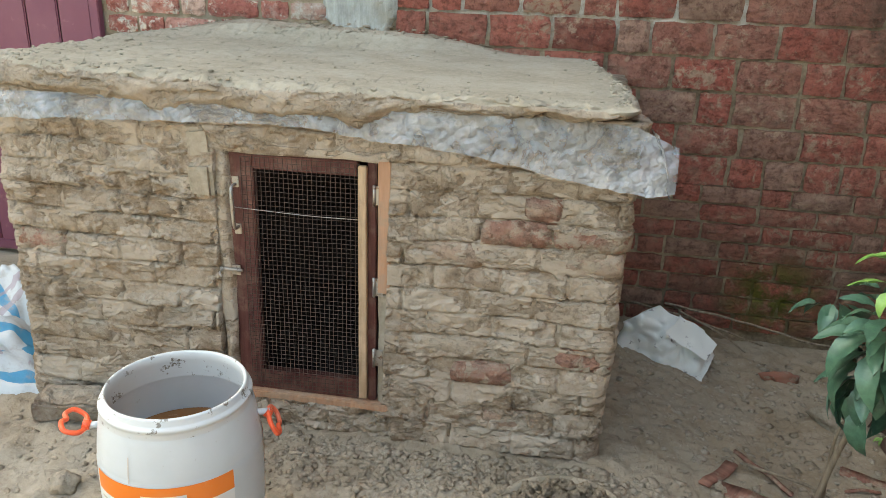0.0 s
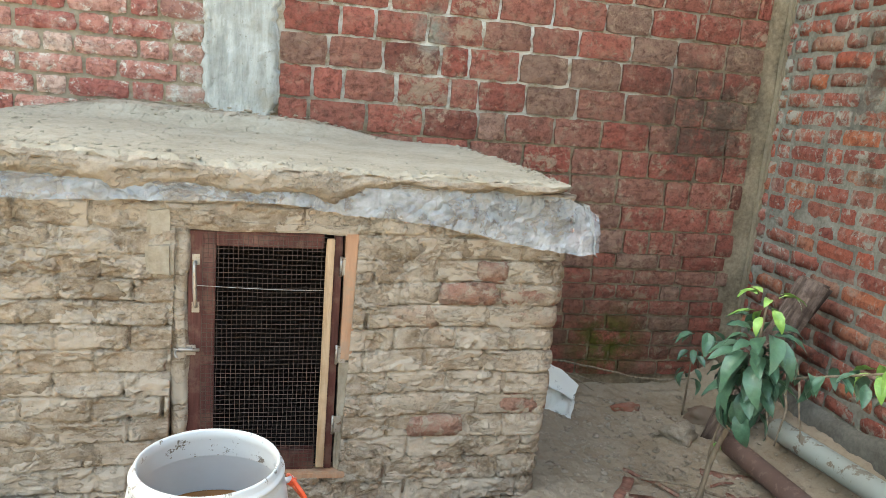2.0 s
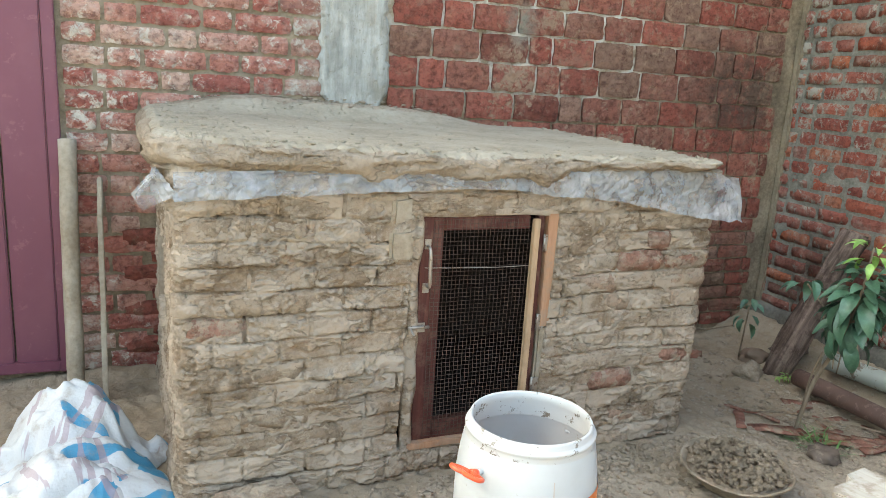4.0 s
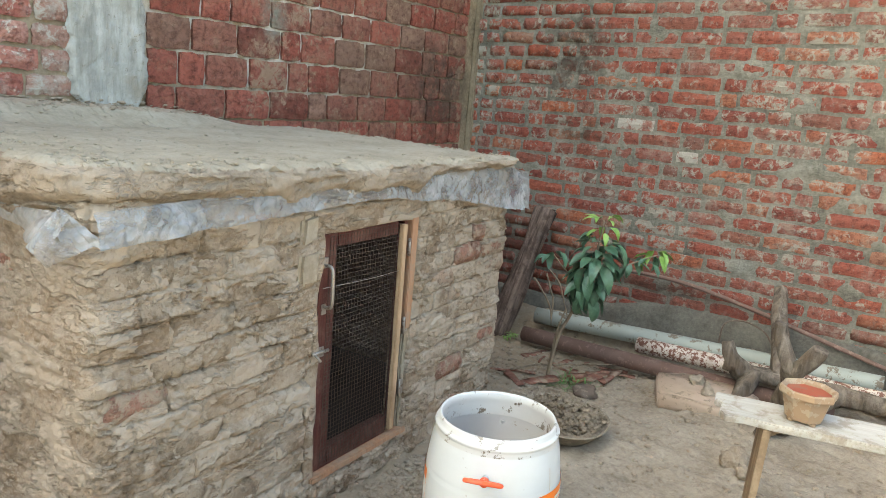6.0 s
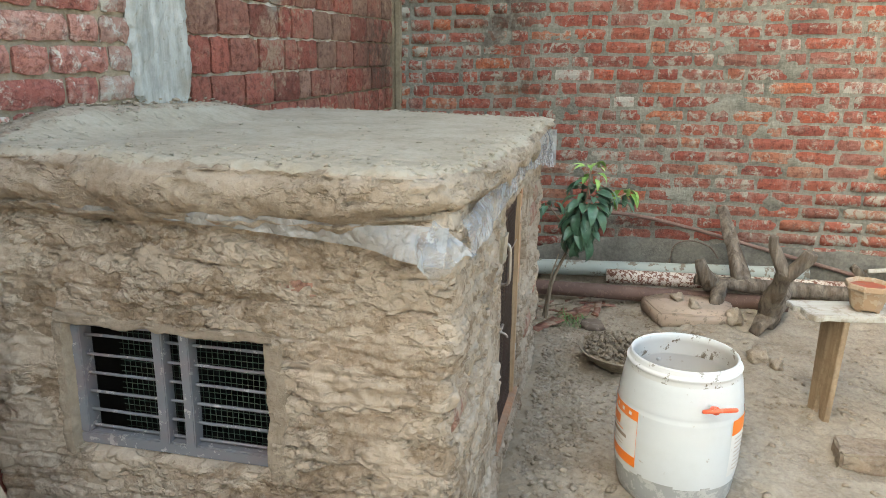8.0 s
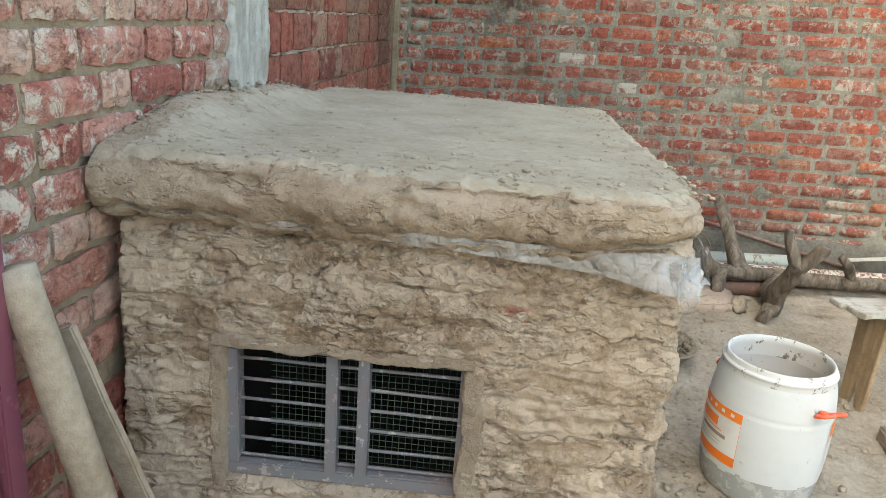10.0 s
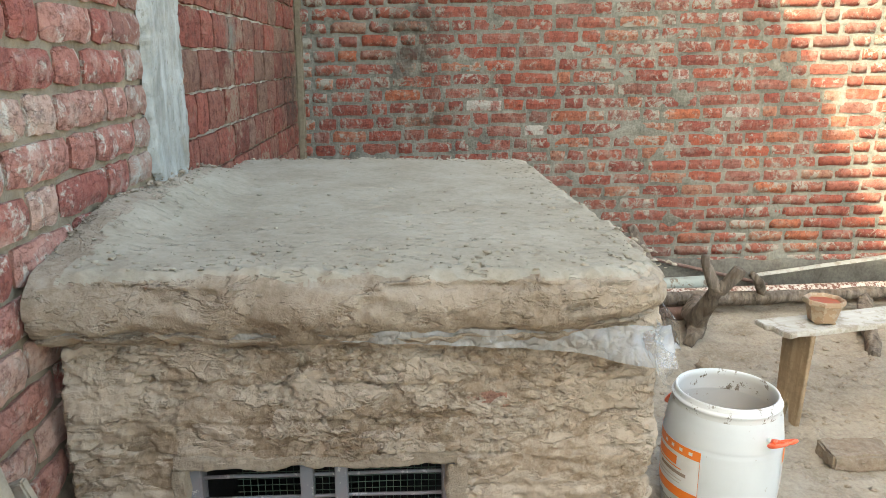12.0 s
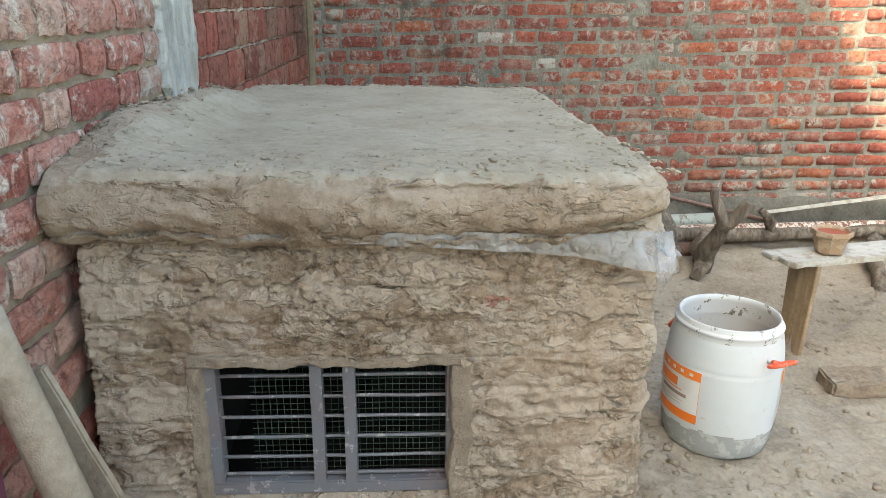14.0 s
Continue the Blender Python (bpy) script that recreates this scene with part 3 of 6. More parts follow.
EAST = wall_frame((1.853, 3.42), (1.57, -2.0))
NORTH = wall_frame((-3.7, 3.525), (1.95, 3.395))
wall_east = rough_wall("wall_east", 5.43, 3.0, 0.24, lambda x, z: 0.004 + 0.002 * fbm(x * 8, z * 8, 1) + 0.002 * fbm(x * 24, z * 24, 6) - 0.003 * fbm(x * 15, z * 22, 21) - 0.008 * smooth(0.3, 0.7, fbm(x * 3.4, z * 4.6, 9)) - 0.013 * mend(x, z) * smooth(-0.35, 0.1, fbm(x * 7, z * 7, 33)), 2.75, MORTAR_EAST, EAST, label="red brick wall with thick grey mortar joints")
# The unseen wall above 2.3 is made tall enough to shade the yard.
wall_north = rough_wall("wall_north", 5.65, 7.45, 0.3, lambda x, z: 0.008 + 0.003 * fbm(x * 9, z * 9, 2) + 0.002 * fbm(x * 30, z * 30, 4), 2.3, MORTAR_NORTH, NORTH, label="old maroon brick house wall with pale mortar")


def courses_east():
    out, z = [], 0.016
    while z < 2.5:
        out.append((z, 0.0885))
        z += 0.0885
    return out


def layout_east():
    """Bricks as (centre along, centre height, long, high, lean)."""
    r = random.Random(11)
    rows = []
    for k, (z, h) in enumerate(courses_east()):
        flemish = z > 0.75
        x = -0.1 * (k % 2) - r.uniform(0, 0.05) - 0.13
        i = k % 2
        while x < 5.4:
            L = (0.262 if i % 2 == 0 else 0.138) if flemish else 0.26
            L += r.uniform(-0.022, 0.022)
            if r.random() < 0.14:
                i += 1
            gap = r.uniform(0.013, 0.032)
            a, b = max(x + gap / 2, 0.012), min(x + L - gap / 2, 5.42)
            if b - a > 0.05:
                wave = 0.004 * math.sin(a * 2.3 + k * 0.35) + 0.004 * fbm(a * 1.2, z * 2)
                rows.append(((a + b) / 2, z + h / 2 + wave, b - a, h - r.uniform(0.015, 0.027), r.uniform(-0.022, 0.022)))
            x += L
            i += 1
    return rows


def lay(wall, rows, meshes, nominal, near, rest_mat, r, proud=0.006, slope=0.0):
    """Bricks of one wall: the nearest as parts, the others joined."""
    loose = []
    for x, z, L, H, lean in rows:
        me = meshes(L, x, z, r)
        nl, nh, nd = nominal(L)
        m = Matrix.LocRotScale((x, nd / 2 - proud + r.uniform(-0.0018, 0.0018), z + slope * x), Euler((r.uniform(-0.02, 0.02), lean, r.uniform(-0.012, 0.012))), (L / nl, 1, H / nh))
        if near(x, z):
            ob = new("brick", me)
            ob.parent = wall
            ob.matrix_basis = m
        else:
            loose.append((me, m))
    if loose:
        ps = []
        for me, m in loose:
            ps.append(([m @ v.co for v in me.vertices], [tuple(p.vertices) for p in me.polygons]))
        v, f = joined(ps)
        tagged(link("bricks", v, f, rest_mat, wall), kind="stuff")


# ---- the coop ----
COOP_W, COOP_E, COOP_F, COOP_B = -1.865, 0.25, 2.185, 3.44
WALL_TOP = 1.15
RC = 0.048


def coop_path(s, z):
    """A point of the coop's outer wall line and its outward normal: s runs down the east side, along the front and up the west side."""
    e = COOP_E - 0.035 * (1 - z / WALL_TOP)
    ls, lf, lw = COOP_B - COOP_F - RC, e - COOP_W - 2 * RC, COOP_B - COOP_F - RC
    arc = RC * math.pi / 2
    if s < ls:
        return Vector((e, COOP_B - s, z)), Vector((1, 0, 0))
    s -= ls
    if s < arc:
        a = -s / RC
        return Vector((e - RC + RC * math.cos(a), COOP_F + RC + RC * math.sin(a), z)), Vector((math.cos(a), math.sin(a), 0))
    s -= arc
    if s < lf:
        return Vector((e - RC - s, COOP_F, z)), Vector((0, -1, 0))
    s -= lf
    if s < arc:
        a = -math.pi / 2 - s / RC
        return Vector((COOP_W + RC + RC * math.cos(a), COOP_F + RC + RC * math.sin(a), z)), Vector((math.cos(a), math.sin(a), 0))
    s -= arc
    return Vector((COOP_W, COOP_F + RC + s, z)), Vector((-1, 0, 0))


S_FRONT = COOP_B - COOP_F - RC + RC * math.pi / 2
S_WEST = S_FRONT + (COOP_E - COOP_W - 2 * RC) + RC * math.pi / 2
S_END = S_WEST + COOP_B - COOP_F - RC


def s_front(x):
    return S_FRONT + COOP_E - RC - x


def s_west(y):
    return S_WEST + y - COOP_F - RC


DOOR = (-1.075, -0.495, 0.105, 0.995)
WIN = (2.62, 3.225, 0.44, 0.815)
COURSE = 0.0825


def in_hole(s, z):
    if s_front(DOOR[1]) < s < s_front(DOOR[0]) and DOOR[2] < z < DOOR[3]:
        return True
    return s_west(WIN[0]) < s < s_west(WIN[1]) and WIN[2] < z < WIN[3]


BARE_FRONT = ((-0.38, 0.87), (-0.36, 0.79), (-0.10, 0.77), (0.10, 0.76), (-0.03, 0.88), (0.11, 0.35), (-0.14, 0.28), (-1.13, 0.30), (-1.76, 0.62), (-1.12, 0.55))
BARE = [(s_front(x), z) for x, z in BARE_FRONT] + [(s_west(2.52), 0.97)]


def bare(s, z):
    """Where mud has come off, or was never laid, and red brick shows."""
    return max(math.exp(-((s - a) / 0.10) ** 4 - ((z - b) / 0.036) ** 4) for a, b in BARE)


def coop_relief(s, z):
    west = smooth(S_WEST - 0.25, S_WEST + 0.1, s)
    wave = 0.016 * fbm(s * 2.2, z * 1.5, 4, 2)
    c = ((z + wave) / COURSE) % 1.0
    joint = smooth(0.44, 0.49, abs(c - 0.5))
    h = -0.006 + 0.0045 * fbm(s * 3.4, z * 5, 1) + 0.003 * fbm(s * 13, z * 20, 2) + 0.002 * fbm(s * 40, z * 48, 8, 2)
    h -= joint * (0.010 + 0.016 * fbm(s * 6, z * 3, 31)) * (1 - 0.6 * west)
    row = math.floor((z + wave) / COURSE)
    up = abs(((s + 0.11 * (row % 2)) / 0.215 + 0.18 * noise.noise((row * 3.7, 0.5, 2))) % 1.0 - 0.5)
    h -= smooth(0.465, 0.49, up) * (0.010 + 0.026 * smooth(0.15, 0.4, fbm(s * 5, z * 7, 53, 2))) * (1 - west)
    tear = fbm(s * 3.6, z * 9, 12, 6) + 0.35 * fbm(s * 17, z * 26, 14, 4)
    for edge in (-0.42, -0.16, 0.08, 0.34):
        h += smooth(edge - 0.02, edge + 0.02, tear) * (0.0018 - 0.0010 * west)
    h -= 0.008 * west + 0.005
    h += west * (0.0045 * smooth(-0.02, 0.02, fbm(s * 6, z * 10, 61, 6)) + 0.0035 * smooth(0.10, 0.13, fbm(s * 17, z * 25, 63, 5)) - 0.004 - 0.006 * smooth(0.30, 0.36, fbm(s * 10, z * 22, 67, 4)))
    left = smooth(s_front(-0.6), s_front(-1.1), s) * (1 - west)
    cover = fbm(s * 2.6, z * 6.0, 41, 5) + 0.35 * fbm(s * 15, z * 24, 43, 4) + 0.08 * left + 0.25 * west - 0.16 - 0.9 * bare(s, z)
    h += 0.006 + 0.010 * smooth(-0.05, 0.06, cover) * (1 - 0.75 * joint) * (1 - 0.6 * west)
    h += 0.005 * smooth(0.28, 0.33, cover)
    h -= 0.026 * joint * smooth(0.12, 0.34, fbm(s * 9, z * 5, 51, 4)) * (1 - 0.65 * west)
    h += west * 0.013
    split = abs(fbm(s * 2.4, z * 6.5, 71, 4) + 0.08)
    h -= 0.014 * smooth(0.028, 0.006, split) * smooth(-0.05, 0.12, fbm(s * 2.1, z * 2.6, 73, 2)) * (0.4 + 0.6 * west)
    h -= 0.012 * smooth(0.35, 0.5, fbm(s * 8, z * 9, 20)) * (1 - 0.6 * west)
    return h


def build_coop():
    coop = thing("hen_coop", (0, 0, 0), label="low mud-plastered brick hen coop with flat mud roof slab", category="hen coop")
    res = 0.005
    ns, nz = int(S_END / res), int((WALL_TOP + 0.12) / res)
    ss = sorted(set(list(np.linspace(0, S_END, ns + 1)) + [s_front(DOOR[0]), s_front(DOOR[1]), s_west(WIN[0]), s_west(WIN[1])]))
    zs = sorted(set(list(np.linspace(-0.12, WALL_TOP, nz + 1)) + [DOOR[2], DOOR[3], WIN[2], WIN[3]]))
    n = len(ss)
    outer, inner = [], []
    for z in zs:
        for s in ss:
            p, nn = coop_path(s, z)
            outer.append(p + nn * (coop_relief(s, z) + 0.012 * (1 - smooth(-0.02, 0.12, z))))
            inner.append(p - nn * 0.1)
    vs, fs, edges = outer, [], {}
    for j in range(len(zs) - 1):
        for i in range(n - 1):
            if in_hole((ss[i] + ss[i + 1]) / 2, (zs[j] + zs[j + 1]) / 2):
                continue
            q = (j * n + i, j * n + i + 1, (j + 1) * n + i + 1, (j + 1) * n + i)
            fs.append(tuple(reversed(q)))
            for a, b in zip(q, q[1:] + q[:1]):
                if (b, a) in edges:
                    del edges[(b, a)]
                else:
                    edges[(a, b)] = 1
    back = {}
    for e in edges:
        for k in e:
            if k not in back:
                back[k] = len(vs)
                vs.append(inner[k])
    fs += [(a, b, back[b], back[a]) for a, b in edges]
    wall = link("wall", vs, fs, MUD_WALL, coop, "mud-plastered brick wall")
    wall.data.validate()
    return coop, wall


coop, coop_wall = build_coop()


def slab_top(x, y):
    t = (y - 2.12) / (3.46 - 2.12)
    base = 1.205 - 0.012 * (x + 0.8) + 0.022 * smooth(-0.9, -1.8, x) + 0.012 * t
    fillet = 0.075 * smooth(3.22, 3.48, y) * (smooth(-1.95, -1.4, x) * (1 - smooth(-0.75, -0.1, x)))
    return base + fillet + 0.008 * fbm(x * 2.2, y * 2.2, 3, 2) + 0.0018 * fbm(x * 9, y * 9, 5)


def build_slab():
    """The roof slab: a flat, trowelled top with a rolled, lumpy rim."""
    x0, x1, y0, y1, res = -1.925, 0.252, 2.14, 3.47, 0.0085
    nx, ny, nz = int((x1 - x0) / res), int((y1 - y0) / res), 14
    ids, vs, fs = {}, [], []

    def bottom(x, y):
        w = 0.108 + 0.03 * fbm((x + y) * 2.2, 1.7, 2) + 0.014 * fbm((x + y) * 9, 3.7, 2) + 0.008 * fbm((x + y) * 27, 5.7, 2)
        w += (0.055 * math.exp(-((x + 1.23) / 0.07) ** 2) + 0.05 * math.exp(-((x + 0.60) / 0.06) ** 2) + 0.02 * math.exp(-((x + 0.85) / 0.12) ** 2)) * smooth(2.4, 2.25, y)
        w += 0 - 0.055 * smooth(-0.9, 0.0, x) + 0.02 * smooth(-1.2, -1.8, x) + 0.032 * smooth(2.25, 2.45, y) * (1 - smooth(-1.8, -1.4, x))
        return slab_top(x, y) - w

    def vert(i, j, k):
        if (i, j, k) in ids:
            return ids[(i, j, k)]
        u, v, w = i / nx * (x1 - x0), j / ny * (y1 - y0), k / nz
        X, Y = x1 - x0, y1 - y0
        r2 = 0.14 if u < X / 2 else 0.05
        cu, cv = min(max(u, r2), X - r2), max(v, r2)
        du, dv = u - cu, v - cv
        if du and dv:
            q = max(abs(du), abs(dv)) / math.hypot(du, dv)
            u, v = cu + du * q, cv + dv * q
        # distance in from the rim, and rounding of the rim's section
        far = min(u, X - u, v) if not (du and dv) else r2 - math.hypot(u - cu, v - cv)
        r, T = 0.05, 0.12
        a, b = max(r - far, 0), (abs(w - 0.5) - (0.5 - r / T)) * T
        b = max(b, 0)
        ww, push = w, 0.0
        if a > 0 and b > 0:
            q = max(a, b) / math.hypot(a, b)
            push = a - a * q
            ww = 0.5 + math.copysign((0.5 - r / T) + b * q / T, w - 0.5)
        # outward way
        gx = (-1 if u < min(X - u, v) else 1 if X - u < min(u, v) else 0)
        gy = -1 if v <= min(u, X - u) else 0
        if du and dv:
            o = Vector((du, dv)).normalized()
            gx, gy = o.x, o.y
        x, y = x0 + u - gx * push, y0 + v - gy * push
        y += 0.05 * smooth(-1.35, -1.9, x) * smooth(2.6, 2.14, y)
        x -= 0.12 * smooth(2.3, 3.47, y) * smooth(-0.3, 0.25, x)
        x -= 0.035 * smooth(2.7, 2.2, y) * smooth(0.0, 0.25, x)
        if far < 0.03 and 0 < k < nz:
            out = 0.016 * fbm((x - y) * 3.0, w * 1.0, 6, 3) + 0.004 * fbm((x - y) * 13, w * 3.5, 9) + 0.008 * smooth(-0.03, 0.03, fbm((x - y) * 6, w * 2.2, 19)) + 0.0025 * fbm((x - y) * 45, w * 9, 3) - 0.05 * max(0.0, 0.42 - w) - 0.012 * smooth(0.34, 0.42, fbm((x - y) * 5, w * 4.0, 29))
            x, y = x + gx * out, y + gy * out
        z = bottom(x, y) + ww * (slab_top(x, y) - bottom(x, y))
        if far < 0.09 and k == nz:
            z += (0.012 * fbm(x * 14, y * 14, 4) + 0.010 * fbm(x * 38, y * 38, 6)) * (1 - far / 0.09)
        if k == nz:
            worn = smooth(-0.2, -1.2, x)
            z -= worn * 0.005 * smooth(0.42, 0.5, fbm(x * 26, y * 13, 33, 3)) * (1 if 0 < j < ny else 0)
        ids[(i, j, k)] = len(vs)
        vs.append((x, y, z))
        return ids[(i, j, k)]

    for i in range(nx):
        for j in range(ny):
            for k in (0, nz):
                q = [vert(i, j, k), vert(i + 1, j, k), vert(i + 1, j + 1, k), vert(i, j + 1, k)]
                fs.append(q if k else q[::-1])
    for k in range(nz):
        for i in range(nx):
            fs.append([vert(i, 0, k), vert(i + 1, 0, k), vert(i + 1, 0, k + 1), vert(i, 0, k + 1)])
        for j in range(ny):
            fs.append([vert(0, j + 1, k), vert(0, j, k), vert(0, j, k + 1), vert(0, j + 1, k + 1)])
            fs.append([vert(nx, j, k), vert(nx, j + 1, k), vert(nx, j + 1, k + 1), vert(nx, j, k + 1)])
    rim = [1 if sum(vs[k][2] for k in q) / 4 < slab_top(vs[q[0]][0], vs[q[0]][1]) - 0.014 + 0.012 * fbm(vs[q[0]][0] * 7, vs[q[0]][1] * 7, 2) or vs[q[0]][1] > 3.40 + 0.05 * fbm(vs[q[0]][0] * 6, 1.0) else 0 for q in fs]
    return link("roof_slab", vs, fs, None, coop, "flat slab of smoothed grey-brown mud", mats=[MUD_SLAB, MUD_RIM], index=rim)


build_slab()

# door
door = part("door", block((0.085, 0.032, 0.85), (-1.0025, 2.222, 0.55), 0.003), DOOR_BROWN, coop, "dark brown wooden mesh door, shut")
for size, at in (((0.345, 0.032, 0.05), (-0.787, 2.222, 0.951)), ((0.345, 0.032, 0.075), (-0.787, 2.222, 0.1625)), ((0.028, 0.032, 0.85), (-0.5665, 2.222, 0.55))):
    part("rail", block(size, at, 0.003), DOOR_BROWN, door)
part("bottom_rail_sill", block((0.56, 0.05, 0.026), (-0.785, 2.205, 0.112), 0.004, 0.003, 6), DOOR_RAW, coop, "raw wooden sill")
part("batten", block((0.027, 0.02, 0.825), (-0.594, 2.197, 0.552), 0.002, 0.0012, 8), PINE, door, "pale pine batten")
part("jamb", block((0.042, 0.06, 0.45), (-0.523, 2.222, 0.765), 0.003, 0.002, 6), DOOR_RAW, coop, "raw orange wooden jamb")
part("jamb", block((0.042, 0.05, 0.44), (-0.523, 2.226, 0.32), 0.008, 0.006, 6, seed=2), CEMENT_BROWN, coop, "mud-covered lower jamb")
v, f = tube([(-1.066 + 0.004 * fbm(z * 7, 1.0), 2.215, z) for z in np.linspace(0.1, 1.0, 90)], [0.026] * 90, 18, 0.55, 4)
link("jamb", v, f, MUD_WALL, coop, "mud-smeared uneven jamb")
part("lintel", block((0.66, 0.085, 0.04), (-0.78, 2.226, 1.0), 0.008, 0.009, 24, seed=4), MUD_WALL, coop, "mud-stained cement lintel")
for _z, _h in ((1.005, 0.10), (0.885, 0.115)):
    part("plaster_patch", block((0.085, 0.05, _h), (-1.128, 2.196, _z), 0.012, 0.010, 6, seed=_z), CEMENT_BROWN, coop, "smooth patch of pale plaster")


def wires(x0, x1, z0, z1, pitch, y, r, sag, seed):
    """Woven square wire mesh as thin bars, slightly bent."""
    ps = []
    k = int(round((x1 - x0) / pitch))
    for i in range(k + 1):
        x = x0 + (x1 - x0) * i / k
        pts = [(x + sag * noise.noise((x * 9, z * 7, seed)), y + sag * 1.5 * noise.noise((x * 4, z * 5, seed + 4)), z) for z in np.linspace(z0, z1, 9)]
        ps.append(tube(pts, [r] * 9, 4, caps=False))
    k = int(round((z1 - z0) / pitch))
    for i in range(k + 1):
        z = z0 + (z1 - z0) * i / k
        pts = [(x, y + 0.001 + sag * 1.5 * noise.noise((x * 4, z * 5, seed + 4)), z + sag * noise.noise((x * 7, z * 9, seed + 8))) for x in np.linspace(x0, x1, 7)]
        ps.append(tube(pts, [r] * 7, 4, caps=False))
    return joined(ps)


v, f = wires(-1.0, -0.605, 0.14, 0.965, 0.0158, 2.203, 0.001, 0.004, 3)
link("wire_mesh", v, f, WIRE, door, "rusty square wire mesh")
v, f = tube(spline([(-1.03, 2.199, 0.795), (-0.9, 2.197, 0.79), (-0.75, 2.196, 0.786), (-0.61, 2.196, 0.787)]), [0.0016] * 19, 6)
link("tie_wire", v, f, STEEL, door, "thin stretched tie wire")


def door_metal():
    pts, rr = spline([(-1.022, 2.203, 0.872), (-1.022, 2.172, 0.865), (-1.02, 2.168, 0.80), (-1.018, 2.172, 0.735), (-1.018, 2.203, 0.728)], 5, [0.006, 0.006, 0.007, 0.006, 0.006])
    v, f = tube(pts, rr, 8)
    h = link("handle", v, f, STEEL, door, "worn steel pull handle")
    for z in (0.88, 0.72):
        part("handle_plate", block((0.024, 0.004, 0.036), (-1.02, 2.203, z), 0.001), STEEL, door)
    part("bolt_plate", block((0.055, 0.005, 0.035), (-1.045, 2.196, 0.575), 0.001), STEEL, door, "steel latch plate")
    v, f = tube([(-1.085, 2.186, 0.58), (-1.005, 2.186, 0.578)], [0.006, 0.006], 8)
    link("bolt", v, f, STEEL, door, "steel sliding bolt")
    v, f = tube(spline([(-1.075, 2.186, 0.58), (-1.078, 2.165, 0.572), (-1.07, 2.16, 0.56)]), [0.004] * 13, 6)
    link("bolt_knob", v, f, STEEL, door)
    for z in (0.872, 0.56, 0.30):
        part("hinge", block((0.034, 0.004, 0.062), (-0.543, 2.196, z), 0.001), STEEL, door, "dull steel butt hinge")
        v, f = tube([(-0.556, 2.192, z - 0.034), (-0.556, 2.192, z + 0.034)], [0.005] * 2, 8)
        link("hinge_pin", v, f, STEEL, door)


door_metal()


def build_window():
    """A barred steel window in the west side."""
    x = -1.815
    y0, y1, z0, z1 = WIN[0] + 0.03, WIN[1] - 0.025, WIN[2] + 0.02, WIN[3] - 0.015
    ym, zm = (y0 + y1) / 2, (z0 + z1) / 2
    w = part("window", block((0.05, y1 - y0 + 0.05, 0.03), (x, ym, z1), 0.004, 0.002, 8), GRILLE, coop, "small barred steel window")
    part("frame", block((0.05, y1 - y0 + 0.05, 0.035), (x, ym, z0), 0.004, 0.002, 8), GRILLE, w)
    part("frame", block((0.05, 0.028, z1 - z0 - 0.03), (x, y0 - 0.004, zm), 0.003, 0.002, 6), GRILLE, w)
    part("frame", block((0.05, 0.028, z1 - z0 - 0.03), (x, y1 + 0.004, zm), 0.003, 0.002, 6), GRILLE, w)
    for y in (2.962, 2.886):
        part("mullion", block((0.042, 0.028, z1 - z0 - 0.02), (x - 0.008, y, zm), 0.003, 0.002, 6), GRILLE, w, "grey steel mullion with mud")
    for z in (0.752, 0.698, 0.644, 0.59, 0.536, 0.488):
        v, f = tube([(x - 0.004, yy, z + 0.002 * noise.noise((yy * 9, z * 30, 1))) for yy in np.linspace(y0, y1, 9)], [0.0044] * 9, 8)
        link("bar", v, f, GRILLE, w)
    ps = []
    for y in np.arange(y0 + 0.005, y1, 0.0165):
        if y > 3.13:
            continue
        ps.append(tube([(x + 0.05 + 0.004 * noise.noise((y * 8, z * 8, 2)), y, z) for z in np.linspace(z0, z1, 8)], [0.0011] * 8, 4, caps=False))
    for z in np.arange(z0 + 0.005, z1, 0.0165):
        ps.append(tube([(x + 0.051 + 0.004 * noise.noise((y * 8, z * 8, 2)), y, z) for y in np.linspace(y0, 3.13, 8)], [0.0011] * 8, 4, caps=False))
    v, f = joined(ps)
    link("wire_mesh", v, f, WIRE_GREEN, w, "green coated wire mesh")
    # plastered reveal round the opening, with a ragged outer edge
    for ya, yb, za, zb, seed in ((WIN[0] - 0.018, WIN[0] + 0.036, 0.425, 0.80, 5), (WIN[1] - 0.012, WIN[1] + 0.024, 0.425, 0.80, 6), (WIN[0] - 0.01, WIN[1] + 0.015, 0.796, 0.830, 7)):
        vs, ny, nz = [], max(10, int((yb - ya) / 0.008)), max(8, int((zb - za) / 0.008))
        for j in range(nz + 1):
            for i in range(ny + 1):
                y, z = ya + (yb - ya) * i / ny, za + (zb - za) * j / nz
                out = i == (0 if seed == 5 else ny) and seed < 7 or j == nz and seed == 7
                inn = i == (ny if seed == 5 else 0) and seed < 7 or j == 0 and seed == 7
                y += (0.020 * fbm(z * 17, seed * 3.1) if seed < 7 else 0) * (1.0 if out else 0.35)
                z += 0.009 * fbm(y * 17, seed * 3.1) if seed == 7 else 0
                x = -1.872 - 0.007 * fbm(y * 20, z * 20, seed) + (0.03 if out else 0.045 if inn else 0)
                vs.append((x, y, z))
        k = ny + 1
        fs = [(j * k + i, (j + 1) * k + i, (j + 1) * k + i + 1, j * k + i + 1) for j in range(nz) for i in range(ny)]
        link("reveal", vs, fs, REVEAL, w, "pale smoothed plaster round the window")


